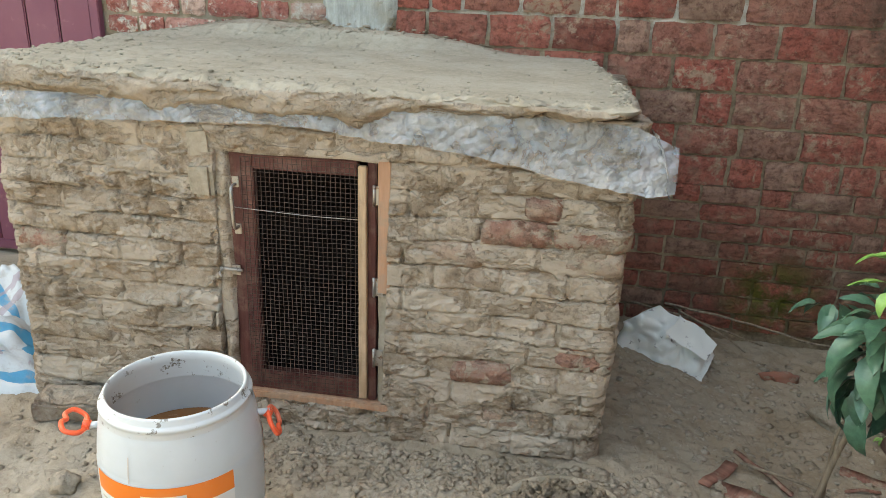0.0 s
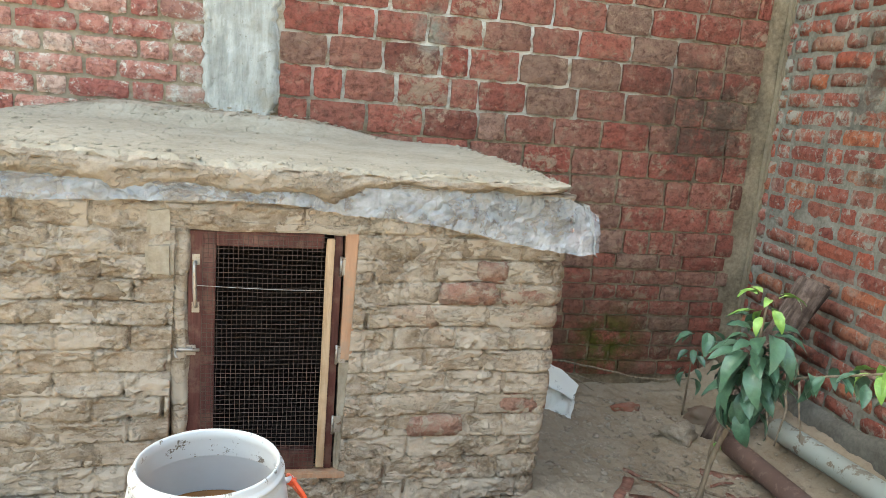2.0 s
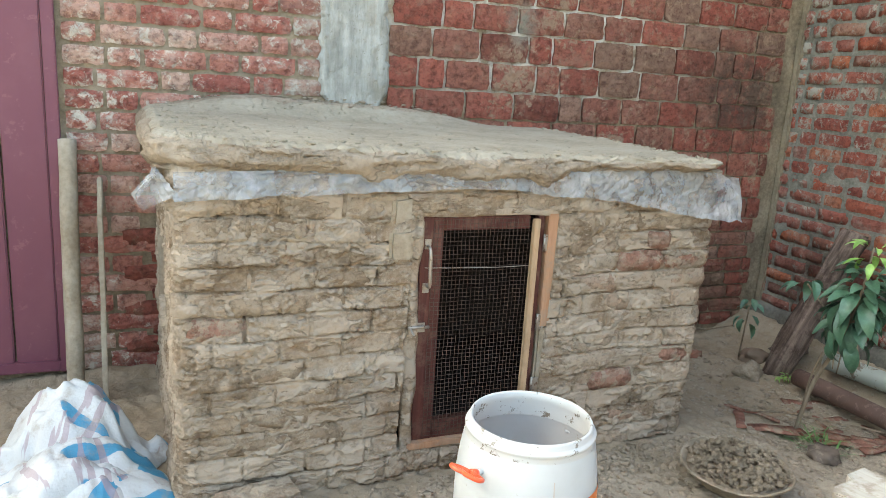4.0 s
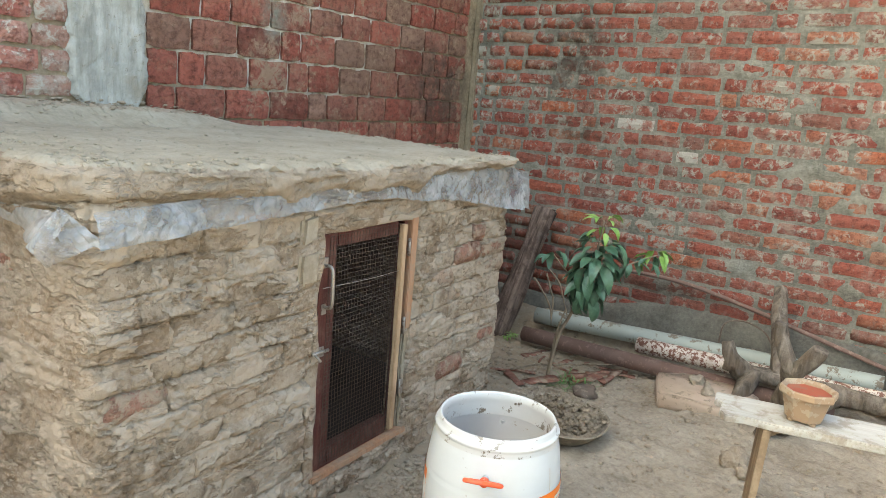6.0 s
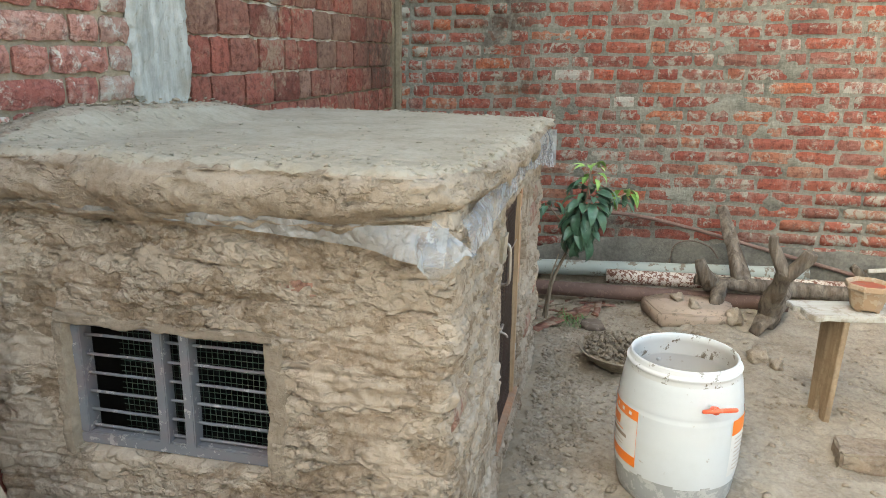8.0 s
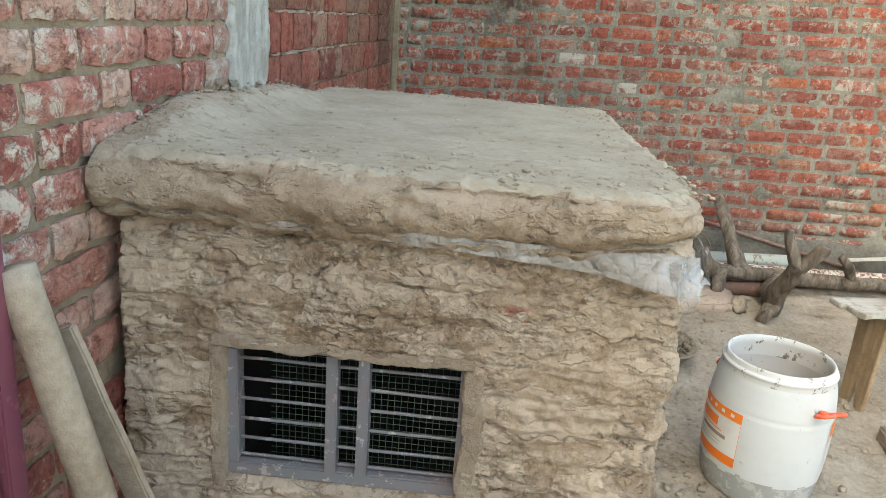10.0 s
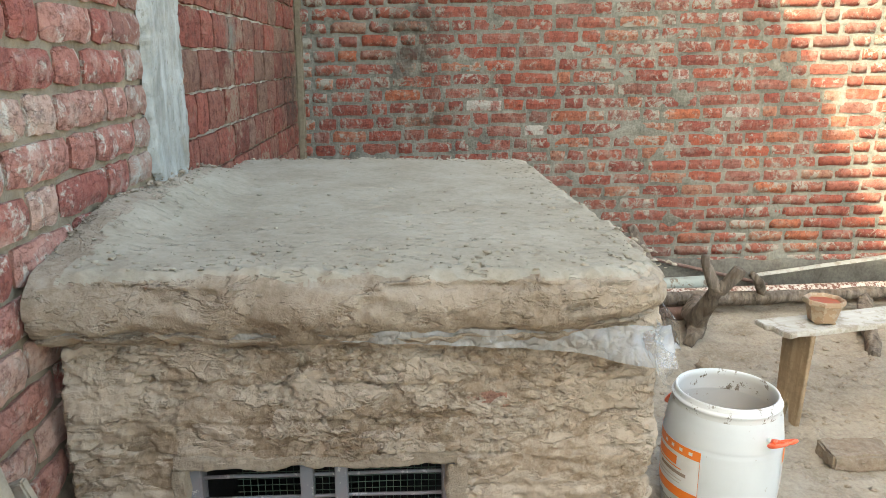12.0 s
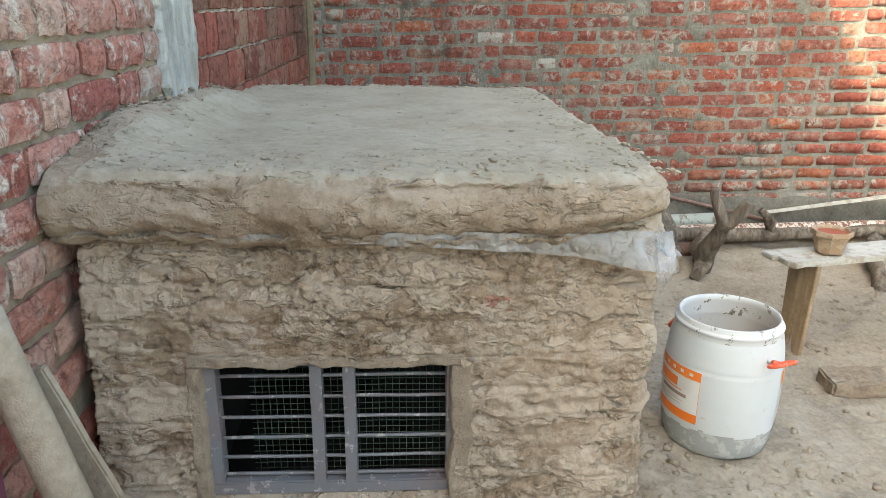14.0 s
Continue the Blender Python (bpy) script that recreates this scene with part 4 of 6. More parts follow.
build_window()
# Floor and an added back panel, coloured near black for the shade inside.
part("coop_floor", block((1.85, 1.1, 0.04), (-0.8, 2.85, 0.045), 0.0), INSIDE_SHADE, coop)
part("back_shade_panel", block((1.86, 0.05, 1.1), (-0.8, 3.40, 0.55), 0.0), INSIDE_SHADE, coop)


def crease(a, b, c):
    """Flat facets that meet in straight folds."""
    d = noise.voronoi((a + 0.4 * noise.noise((a, b, c)), b, c))[0]
    return min(d[1] - d[0], 0.6)


def build_sheet():
    """The plastic sheet under the slab, hanging out along the front and the west side."""
    low = [(-1.87, 1.048), (-1.8, 1.051), (-1.266, 1.072), (-1.15, 1.079), (-0.766, 1.084), (-0.66, 1.07), (-0.52, 1.054), (-0.31, 1.040), (-0.14, 1.012), (0.028, 0.981), (0.194, 0.958), (0.276, 0.947), (0.338, 0.958)]
    hi = [(-1.90, 1.12), (-1.69, 1.125), (-1.34, 1.137), (-1.09, 1.172), (-0.78, 1.172), (-0.55, 1.16), (-0.29, 1.18), (-0.03, 1.15), (0.22, 1.13), (0.34, 1.075)]
    lx, lz = zip(*low)
    hx, hz = zip(*hi)
    vs, fs, rows = [], [], 22
    cols = []
    for x in np.arange(-1.86, 0.345, 0.0065):
        cols.append(("f", x))
    for i, (_, x) in enumerate(cols):
        zb, zt = float(np.interp(x, lx, lz)), float(np.interp(x, hx, hz)) + 0.012
        zb += 0.006 * fbm(x * 14, 3.3)
        flare = 0.016 * smooth(-0.2, 0.3, x)
        for j in range(rows + 1):
            t = j / rows
            z = zb + (zt - zb) * t
            y = 2.163 - (flare + 0.012) * (1 - t) ** 0.8 - 0.014 * crease(x * 5 + z * 7, z * 9, 4) - 0.009 * crease(x * 16 - z * 22, z * 16, 7) - 0.006 * crease(x * 44 + z * 30, z * 40, 9) + 0.01 * smooth(0.7, 1.0, t)
            y += 0.22 * max(0, x - 0.27)
            vs.append((x, y, z))
    n = rows + 1
    fs += [(i * n + j, (i + 1) * n + j, (i + 1) * n + j + 1, i * n + j + 1) for i in range(len(cols) - 1) for j in range(rows)]
    ob = link("plastic_sheet", vs, fs, SHEET)
    tagged(ob, "crumpled cloudy plastic sheet hanging out under the mud roof", "plastic sheet")
    # west run
    vs, fs = [], []
    ys = np.arange(2.19, 3.47, 0.012)
    for i, y in enumerate(ys):
        zt = 1.125 + 0.008 * fbm(y * 3, 1.1)
        zb = float(np.interp(y, (2.15, 2.24, 2.43, 2.5, 2.9, 3.3, 3.46), (1.045, 1.056, 1.070, 1.078, 1.103, 1.121, 1.150)))
        for j in range(8):
            t = j / 7
            z = zb + (zt - zb) * t
            x = -1.900 + 0.004 * (1 - t) - 0.02 * crease(y * 9, z * 12, 4) - 0.008 * crease(y * 26, z * 30, 8) - 0.06 * (1 - t) * smooth(2.42, 2.22, y)
            vs.append((x, y, z))
    fs = [(i * 8 + j, i * 8 + j + 1, (i + 1) * 8 + j + 1, (i + 1) * 8 + j) for i in range(len(ys) - 1) for j in range(7)]
    link("side_strip", vs, fs, SHEET, ob)
    # the pointed flap at the south-west corner
    top, left, tip, right = (Vector(q) for q in ((-1.908, 2.225, 1.142), (-1.978, 2.240, 1.056), (-1.948, 2.212, 1.004), (-1.872, 2.160, 1.056)))
    mid, n, vs = (top * 0.3 + tip * 0.7) + Vector((-0.018, -0.020, 0.01)), 16, []
    join = Vector((-1.835, 2.140, 1.052))
    for a, b in ((left, tip), (tip, right), (right, join)):
        for i in range(n + 1):
            for j in range(n + 1):
                u, w = i / n, j / n
                p = top.lerp(a, u).lerp(top.lerp(b, u), w)
                ridge = (1 - w if b is right else w if b is tip else 0.0) * math.sin(math.pi * u * 0.85)
                p += (mid - p) * 0.25 * ridge
                vs.append(p + Vector((-0.012, -0.012, 0.0)) * (crease(p.x * 30 + p.z * 22, p.y * 30, p.z * 18) - 0.2) * min(1, 4 * u))
    k, h = n + 1, (n + 1) ** 2
    fs = [(o + i * k + j, o + i * k + j + 1, o + (i + 1) * k + j + 1, o + (i + 1) * k + j) for o in (0, h, 2 * h) for i in range(n) for j in range(n)]
    link("corner_flap", vs, fs, SHEET, ob)
    # east end turned round the corner
    vs = []
    ys = np.arange(0, 0.45, 0.015)
    for i, d in enumerate(ys):
        for j in range(9):
            t = j / 8
            zb = 0.945 + 0.35 * d
            z = zb + (1.13 - zb) * t
            vs.append((0.335 - 0.06 * t - 0.1 * d + 0.014 * fbm(d * 10, z * 14, 3), 2.125 + d, z))
    fs = [(i * 9 + j, (i + 1) * 9 + j, (i + 1) * 9 + j + 1, i * 9 + j + 1) for i in range(len(ys) - 1) for j in range(8)]
    link("side_strip", vs, fs, SHEET, ob)


build_sheet()

# ---- the drum ----


def arc_patch(r, a0, a1, z0, z1, n=16, m=2):
    """A strip lying on a drum, its radius a function of height."""
    vs = [(r(z) * math.cos(a), r(z) * math.sin(a), z) for a in np.radians(np.linspace(a0, a1, n + 1)) for z in np.linspace(z0, z1, m + 1)]
    k = m + 1
    return vs, [(i * k + j, (i + 1) * k + j, (i + 1) * k + j + 1, i * k + j + 1) for i in range(n) for j in range(m)]


def build_drum():
    d = thing("plastic_drum", (-0.924, 1.569, 0.0), label="open white plastic drum with orange label and muddy rim", category="drum")
    prof = [(0.0, 0.012), (0.15, 0.012), (0.172, 0.0), (0.186, 0.012), (0.195, 0.04), (0.202, 0.09), (0.207, 0.15), (0.2095, 0.22), (0.2095, 0.28), (0.2085, 0.343), (0.2055, 0.347), (0.2055, 0.352), (0.2065, 0.356), (0.2045, 0.375), (0.200, 0.41), (0.194, 0.445), (0.190, 0.462)]
    rr, zz = zip(*[p for p in prof[3:]][::1])

    def radius(z, lift=0.0015):
        return float(np.interp(z, zz, rr)) + lift

    prof_fine = [(radius(z, 0), z) for z in np.linspace(0.012, 0.462, 60)]
    v, f = lathe([(0.0, 0.012), (0.15, 0.012), (0.172, 0.0)] + prof_fine, 72)
    idx = [1 if sum(v[k][2] for k in q) / 4 < 0.108 + 0.016 * fbm(v[q[0]][0] * 11, v[q[0]][1] * 11) else 0 for q in f]
    link("body", v, f, None, d, mats=[PLASTIC_WHITE, PLASTIC_MUD], index=idx)
    v, f = lathe([(0.1895, 0.458), (0.187, 0.474), (0.1885, 0.479), (0.1905, 0.482), (0.191, 0.486), (0.189, 0.490), (0.184, 0.492), (0.181, 0.496), (0.180, 0.508), (0.177, 0.513), (0.173, 0.513), (0.170, 0.508), (0.169, 0.492), (0.172, 0.482), (0.175, 0.470), (0.177, 0.455), (0.181, 0.43)], 72)
    link("rim", v, f, RIM_WHITE, d, "mud-flecked white rim")
    v, f = lathe([(0.181, 0.435), (0.19, 0.41), (0.2, 0.36), (0.203, 0.3), (0.203, 0.2), (0.198, 0.09), (0.18, 0.03), (0.0, 0.025)], 64)
    link("inside", v, [tuple(reversed(q)) for q in f], PLASTIC_WHITE, d)
    v, f = lathe([(0.2, 0.313), (0.10, 0.3132), (0.0, 0.3132)], 48)
    link("water", v, f, RUSTY_WATER, d, "rust-brown water in the drum")
    # printed sides
    for a0, a1, kind in ((228, 333, 0), (28, 137, 1)):
        v, f = arc_patch(lambda z: radius(z, 0.0012), a0, a1, 0.135, 0.342, 24, 8)
        lab = link("label", v, f, LABEL, d, "white label with orange bands")
        tops = ((0.288, 0.342),) if kind == 0 else ((0.306, 0.342), (0.135, 0.172))
        for z0, z1 in tops:
            v, f = arc_patch(lambda z: radius(z, 0.0022), a0, a1, z0, z1, 24, 3)
            link("band", v, f, ORANGE, lab, "orange printed band")
        r = random.Random(5 + kind)
        if kind == 0:
            bars = [((270, 300), (0.306, 0.318), LABEL), ((272, 298), (0.296, 0.301), LABEL), ((268, 290), (0.232, 0.246), INK)]
            for k in range(8):
                bars += [((233, 258 - r.uniform(0, 6)), (0.27 - k * 0.016, 0.275 - k * 0.016), PALE_INK), ((303, 328 - r.uniform(0, 8)), (0.272 - k * 0.016, 0.277 - k * 0.016), PALE_INK)]
        else:
            bars = [((74, 112), (0.258, 0.292), ORANGE), ((70, 118), (0.247, 0.251), ORANGE), ((86, 124), (0.224, 0.237), INK), ((80, 120), (0.205, 0.209), PALE_INK), ((78, 118), (0.192, 0.196), PALE_INK)]
            for k in range(4):
                bars.append(((92 + k * 11, 96 + k * 11), (0.319, 0.331), LABEL))
        for (b0, b1), (z0, z1), mat in bars:
            v, f = arc_patch(lambda z: radius(z, 0.0032), b0, b1, z0, z1, 8, 1)
            link("print_bar", v, f, mat, lab)
        if kind == 1:
            for a in (30, 137):
                v, f = arc_patch(lambda z: radius(z, 0.0024), a - 0.4, a, 0.135, 0.342, 1, 6)
                link("label_edge", v, f, ORANGE, lab)
    v, f = arc_patch(lambda z: radius(z, 0.001), 261.2, 262.2, 0.345, 0.415, 1, 8)
    link("drip", v, f, PALE_INK, d)
    # two pull handles, one sticking out, the other hanging
    for ang, hang in ((201, -27), (21, 62)):
        h = thing("handle", (0, 0, 0), radians(ang))
        h.parent = d
        v, f = tube([(0.19, 0, 0.405), (0.232, 0, 0.405)], [0.009, 0.009], 10)
        link("peg", v, f, PLASTIC_WHITE, h)
        line = spline([(0.0, -0.012, 0), (0.014, -0.042, 0), (0.045, -0.05, 0), (0.06, -0.02, 0), (0.052, 0.0, 0), (0.06, 0.02, 0), (0.045, 0.05, 0), (0.014, 0.042, 0), (0.0, 0.012, 0)], 5)
        tilt = Matrix.Translation((0.228, 0, 0.405)) @ Matrix.Rotation(radians(hang), 4, "Y")
        v, f = tube([tilt @ Vector(q) for q in line], [0.0066] * len(line), 8)
        link("grip", v, f, RED_PLASTIC, h, "orange-red moulded pull grip")
        v, f = tube([(0.220, 0, 0.405), tilt @ Vector((0.012, 0, 0))], [0.013, 0.014], 10)
        link("socket", v, f, RED_PLASTIC, h)


build_drum()

# ---- bench with pot ----


def build_bench():
    turn = math.atan2(0.22, 0.975)
    b = thing("wooden_bench", (-0.25, 1.035, 0), turn, "rough low wooden bench with a whitish worn plank", "bench")
    # local: plank runs towards -y
    outline = [(-0.10, 0.005), (-0.085, -0.06), (-0.098, -0.14), (-0.1, -0.5), (-0.1, -1.25), (0.1, -1.25), (0.1, -0.6), (0.102, -0.2), (0.108, -0.05), (0.11, 0.03), (0.03, 0.035), (0.018, 0.012), (-0.06, 0.02)]
    bm = bmesh.new()
    face = bm.faces.new([bm.verts.new((x, y, 0.462)) for x, y in outline])
    top = bmesh.ops.extrude_face_region(bm, geom=[face])
    bmesh.ops.translate(bm, vec=(0, 0, 0.026), verts=[g for g in top["geom"] if isinstance(g, bmesh.types.BMVert)])
    bmesh.ops.recalc_face_normals(bm, faces=bm.faces)
    bmesh.ops.bevel(bm, geom=[e for e in bm.edges if e.calc_face_angle(0) > 0.7], offset=0.004, segments=2, affect="EDGES")
    part("plank", bm, BENCH_WOOD, b, "whitish worn plank")
    for y in (-0.13, -0.93):
        vs = [(-0.075, 0), (-0.03, 0), (-0.002, 0.13), (0.022, 0), (0.072, 0), (0.092, 0.462), (-0.088, 0.462)]
        bm = bmesh.new()
        face = bm.faces.new([bm.verts.new((x, y - 0.016 + (0.03 if y > -0.5 else -0.03) * (0.462 - z), z)) for x, z in vs])
        top = bmesh.ops.extrude_face_region(bm, geom=[face])
        bmesh.ops.translate(bm, vec=(0, 0.024, 0), verts=[g for g in top["geom"] if isinstance(g, bmesh.types.BMVert)])
        bmesh.ops.recalc_face_normals(bm, faces=bm.faces)
        bmesh.ops.bevel(bm, geom=[e for e in bm.edges if e.calc_face_angle(0) > 0.7], offset=0.003, segments=2, affect="EDGES")
        part("leg", bm, BENCH_LEG, b, "notched brown board leg")
    bm = bmesh.new()
    face = bm.faces.new([bm.verts.new(p) for p in ((0.0, -0.15, 0.462), (0.0, -0.15, 0.40), (0.0, -0.24, 0.462))])
    top = bmesh.ops.extrude_face_region(bm, geom=[face])
    bmesh.ops.translate(bm, vec=(0.025, 0, 0), verts=[g for g in top["geom"] if isinstance(g, bmesh.types.BMVert)])
    bmesh.ops.recalc_face_normals(bm, faces=bm.faces)
    part("brace", bm, BENCH_LEG, b)


build_bench()


def build_pot():
    p = thing("flower_pot", (-0.2, 0.795, 0.488), 0.3, "small eight-sided clay pot of red water on the bench", "flower pot")

    def ring(r, z, cut=0.0):
        return [(r * math.cos(2 * math.pi * k / 8), r * math.sin(2 * math.pi * k / 8), z) for k in range(8)]

    rows = [(r * 0.83, z) for r, z in ((0.0, 0.008), (0.066, 0.008), (0.072, 0.012), (0.094, 0.088), (0.107, 0.09), (0.110, 0.096), (0.109, 0.112), (0.105, 0.116), (0.098, 0.115), (0.092, 0.108), (0.086, 0.085), (0.0, 0.084))]
    vs, fs = lathe(rows, 8)
    ob = link("body", vs, fs[:80], TERRACOTTA, p, smooth=False)
    vs, fs = lathe([(0.0755, 0.1), (0.04, 0.1), (0.0, 0.1)], 8)
    link("water", vs, fs, POT_RED, p, "red water in the pot", smooth=False)
    for k in range(4):
        part("foot", block((0.026, 0.02, 0.014), (0.047 * math.cos(k * math.pi / 2 + 0.39), 0.047 * math.sin(k * math.pi / 2 + 0.39), 0.006), 0.003), TERRACOTTA, p)


build_pot()

# ---- things on the ground ----


def build_pan():
    x, y = 0.11, 1.745
    p = thing("metal_pan", (x, y, ground_z(x, y) - 0.004), 0, "shallow metal pan heaped with wet mud on the ground", "pan")
    p.rotation_euler = (0.03, -0.03, 0)
    k = 0.84
    v, f = lathe([(r * k, z * 0.9) for r, z in ((0.0, 0.0), (0.10, 0.0), (0.15, 0.02), (0.2, 0.062), (0.232, 0.098), (0.243, 0.102), (0.245, 0.108), (0.238, 0.11), (0.228, 0.104), (0.195, 0.07), (0.14, 0.03), (0.0, 0.012))], 56, 0.06)
    link("bowl", v, f, TIN, p, "dented muddy bowl")
    vs, n = [], 110
    R = 34
    for i in range(R + 1):
        r = 0.192 * i / R
        for k in range(n):
            a = 2 * math.pi * k / n
            q = r * (1 + 0.05 * math.sin(a * 2 + 0.5))
            xx, yy = q * math.cos(a), q * math.sin(a)
            h = 0.088 + 0.022 * (1 - (i / R) ** 2.5) + (0.012 * fbm(xx * 18, yy * 18, 3) + 0.02 * abs(fbm(xx * 38, yy * 38, 5)) + 0.012 * fbm(xx * 110, yy * 110, 6)) * (1 - (i / R) ** 6)
            vs.append((xx, yy, h))
    fs = [(i * n + k, (i + 1) * n + k, (i + 1) * n + (k + 1) % n, i * n + (k + 1) % n) for i in range(R) for k in range(n)]
    r = random.Random(31)
    ico = bmesh.new()
    bmesh.ops.create_icosphere(ico, subdivisions=2, radius=1.0)
    co, fc = [v.co.copy() for v in ico.verts], [tuple(v.index for v in f.verts) for f in ico.faces]
    ico.free()
    ps = [(vs, fs)]
    for q in range(420):
        a, d = r.uniform(0, 6.3), 0.178 * math.sqrt(r.random())
        at, s = Vector((d * math.cos(a), d * math.sin(a), 0.098 + 0.026 * (1 - (d / 0.19) ** 2) + r.uniform(-0.002, 0.010))), 0.004 + 0.012 * r.random() ** 2
        ps.append(([at + Vector((c.x, c.y, c.z * 0.75)) * s * (1 + 0.9 * noise.noise(c * 1.7 + Vector((q, 0, 0)))) for c in co], fc))
    vs, fs = joined(ps)
    link("mud", vs, fs, MUD_WET, p, "lumpy wet mud")


build_pan()


def loose_brick(at, turn, size=(0.255, 0.13, 0.078), label="loose mud-caked brick lying on the ground", mat=CAKED, tilt=0.0, seed=1):
    bm = block(size, (0, 0, 0), 0.010, 0.0, 0)
    bmesh.ops.triangulate(bm, faces=bm.faces)
    for _ in range(4):
        bmesh.ops.subdivide_edges(bm, edges=[e for e in bm.edges if e.calc_length() > 0.02], cuts=1)
        bmesh.ops.triangulate(bm, faces=bm.faces)
    for v in bm.verts:
        v.co += noise.noise_vector(v.co * 9 + Vector((seed, seed * 2, 0))) * 0.013 + noise.noise_vector(v.co * 30 + Vector((seed, 0, 3))) * 0.007
    ob = part("loose_brick", bm, mat)
    ob.matrix_basis = Matrix.Translation((at[0], at[1], ground_z(*at) + size[2] / 2 - 0.004)) @ Matrix.Rotation(turn, 4, "Z") @ Matrix.Rotation(tilt, 4, "Y")
    return tagged(ob, label, "brick")


loose_brick((-0.585, 0.81), 1.52, (0.27, 0.16, 0.08), "muddy loose brick lying on the ground by the bench", seed=2)
loose_brick((-1.62, 2.085), 0.16, (0.27, 0.13, 0.085), "mud-caked brick lying against the coop wall", seed=5)


def slab_stone():
    """The flat broken stone slab by the stump."""
    pts = [(1.093, 1.614), (1.319, 1.3), (1.12, 1.08), (0.86, 1.125), (0.782, 1.521)]
    bm = bmesh.new()
    face = bm.faces.new([bm.verts.new((x, y, -0.030)) for x, y in pts][::-1])
    top = bmesh.ops.extrude_face_region(bm, geom=[face])
    bmesh.ops.translate(bm, vec=(0, 0, 0.085), verts=[g for g in top["geom"] if isinstance(g, bmesh.types.BMVert)])
    bmesh.ops.recalc_face_normals(bm, faces=bm.faces)
    bmesh.ops.bevel(bm, geom=list(bm.edges), offset=0.009, segments=2, affect="EDGES")
    bmesh.ops.triangulate(bm, faces=bm.faces)
    bmesh.ops.subdivide_edges(bm, edges=bm.edges, cuts=2)
    for v in bm.verts:
        v.co += noise.noise_vector(v.co * 7) * 0.010
    tagged(part("stone_slab", bm, STONE, None, "", True), "flat broken stone slab with mud on it", "stone slab")


slab_stone()


def stone(name, at, size, seed, mat, label, category="stone", lift=0.35, turn=0.0, detail=3):
    ob = part(name, lump(seed, size, detail), mat, None, "", True)
    ob.matrix_basis = Matrix.Translation((at[0], at[1], ground_z(*at[:2]) + size[2] * lift + (at[2] if len(at) > 2 else 0))) @ Matrix.Rotation(turn, 4, "Z")
    return tagged(ob, label, category)


stone("stone", (0.775, 1.89), (0.085, 0.06, 0.04), 3, STONE_DARK, "dark flat stone on the mud", turn=0.6)
stone("stone", (1.16, 2.74), (0.085, 0.06, 0.055), 4, CLOD, "rounded mud-coloured stone by the post")
stone("mud_lump", (0.37, 1.05), (0.07, 0.055, 0.05), 5, CLOD, "rough lump of mud near the bench", "mud lump")
stone("mud_lump", (0.24, 1.0), (0.03, 0.03, 0.035), 6, CLOD, "small lump of mud near the bench", "mud lump")
stone("mud_lump", (0.98, 1.32, 0.05), (0.05, 0.035, 0.03), 7, CLOD, "lump of mud on the stone slab", "mud lump")
stone("mud_lump", (1.1, 1.4, 0.05), (0.06, 0.04, 0.03), 8, CLOD, "lump of mud on the stone slab", "mud lump")
stone("mud_lump", (0.88, 1.11, 0.02), (0.05, 0.045, 0.05), 9, CLOD, "lump of mud beside the stone slab", "mud lump")
stone("mud_lump", (-1.42, 1.72), (0.045, 0.04, 0.035), 10, CLOD, "lump of mud on the ground beside the drum", "mud lump")
stone("broken_tile", (1.04, 3.045), (0.07, 0.022, 0.028), 11, TILE_RED, "broken piece of red tile on the soil", "tile")
stone("rubble", (1.42, 2.95), (0.09, 0.07, 0.05), 12, BRICK_LOOSE, "muddy brick rubble in the corner", "rubble")
stone("rubble", (1.6, 2.85), (0.09, 0.08, 0.07), 13, STONE_DARK, "dark rubble by the wall", "rubble")


def build_clods():
    """Scattered crumbs of mud and gravel."""
    r = random.Random(4)
    ps = []
    base = bmesh.new()
    bmesh.ops.create_icosphere(base, subdivisions=1, radius=1.0)
    co = [v.co.copy() for v in base.verts]
    fc = [tuple(v.index for v in f.verts) for f in base.faces]
    base.free()
    for k in range(13000):
        if r.random() < 0.24:
            x, y = r.gauss(-0.35, 0.55), 2.13 - abs(r.gauss(0, 0.16))
        elif r.random() < 0.22:
            x, y = r.gauss(0.95, 0.4), r.gauss(2.2, 0.5)
        else:
            x, y = r.uniform(-1.9, 1.4), r.uniform(-0.6, 3.2)
            if fbm(x * 1.6, y * 1.6, 83, 3) < -0.12:
                continue
        if (COOP_W - 0.05 < x < COOP_E + 0.02 and y > 2.13) or y > 3.38 or math.hypot(x + 0.924, y - 1.569) < 0.2:
            continue
        s = 0.003 + 0.013 * r.random() ** 4
        sx, sy, sz = s * r.uniform(0.7, 1.6), s * r.uniform(0.7, 1.6), s * r.uniform(0.3, 0.7)
        a = r.uniform(0, 6.3)
        z = ground_z(x, y) + sz * 0.05
        ca, sa = math.cos(a), math.sin(a)
        vs = []
        for c in co:
            q = 1 + r.uniform(-0.45, 0.45)
            vx, vy = c.x * sx * q, c.y * sy * q
            vs.append((x + vx * ca - vy * sa, y + vx * sa + vy * ca, z + c.z * sz * q))
        ps.append((vs, fc))
    v, f = joined(ps)
    tagged(link("mud_crumbs", v, f, CLOD), "loose mud crumbs and grit on the ground", "mud crumbs", kind="stuff")


build_clods()


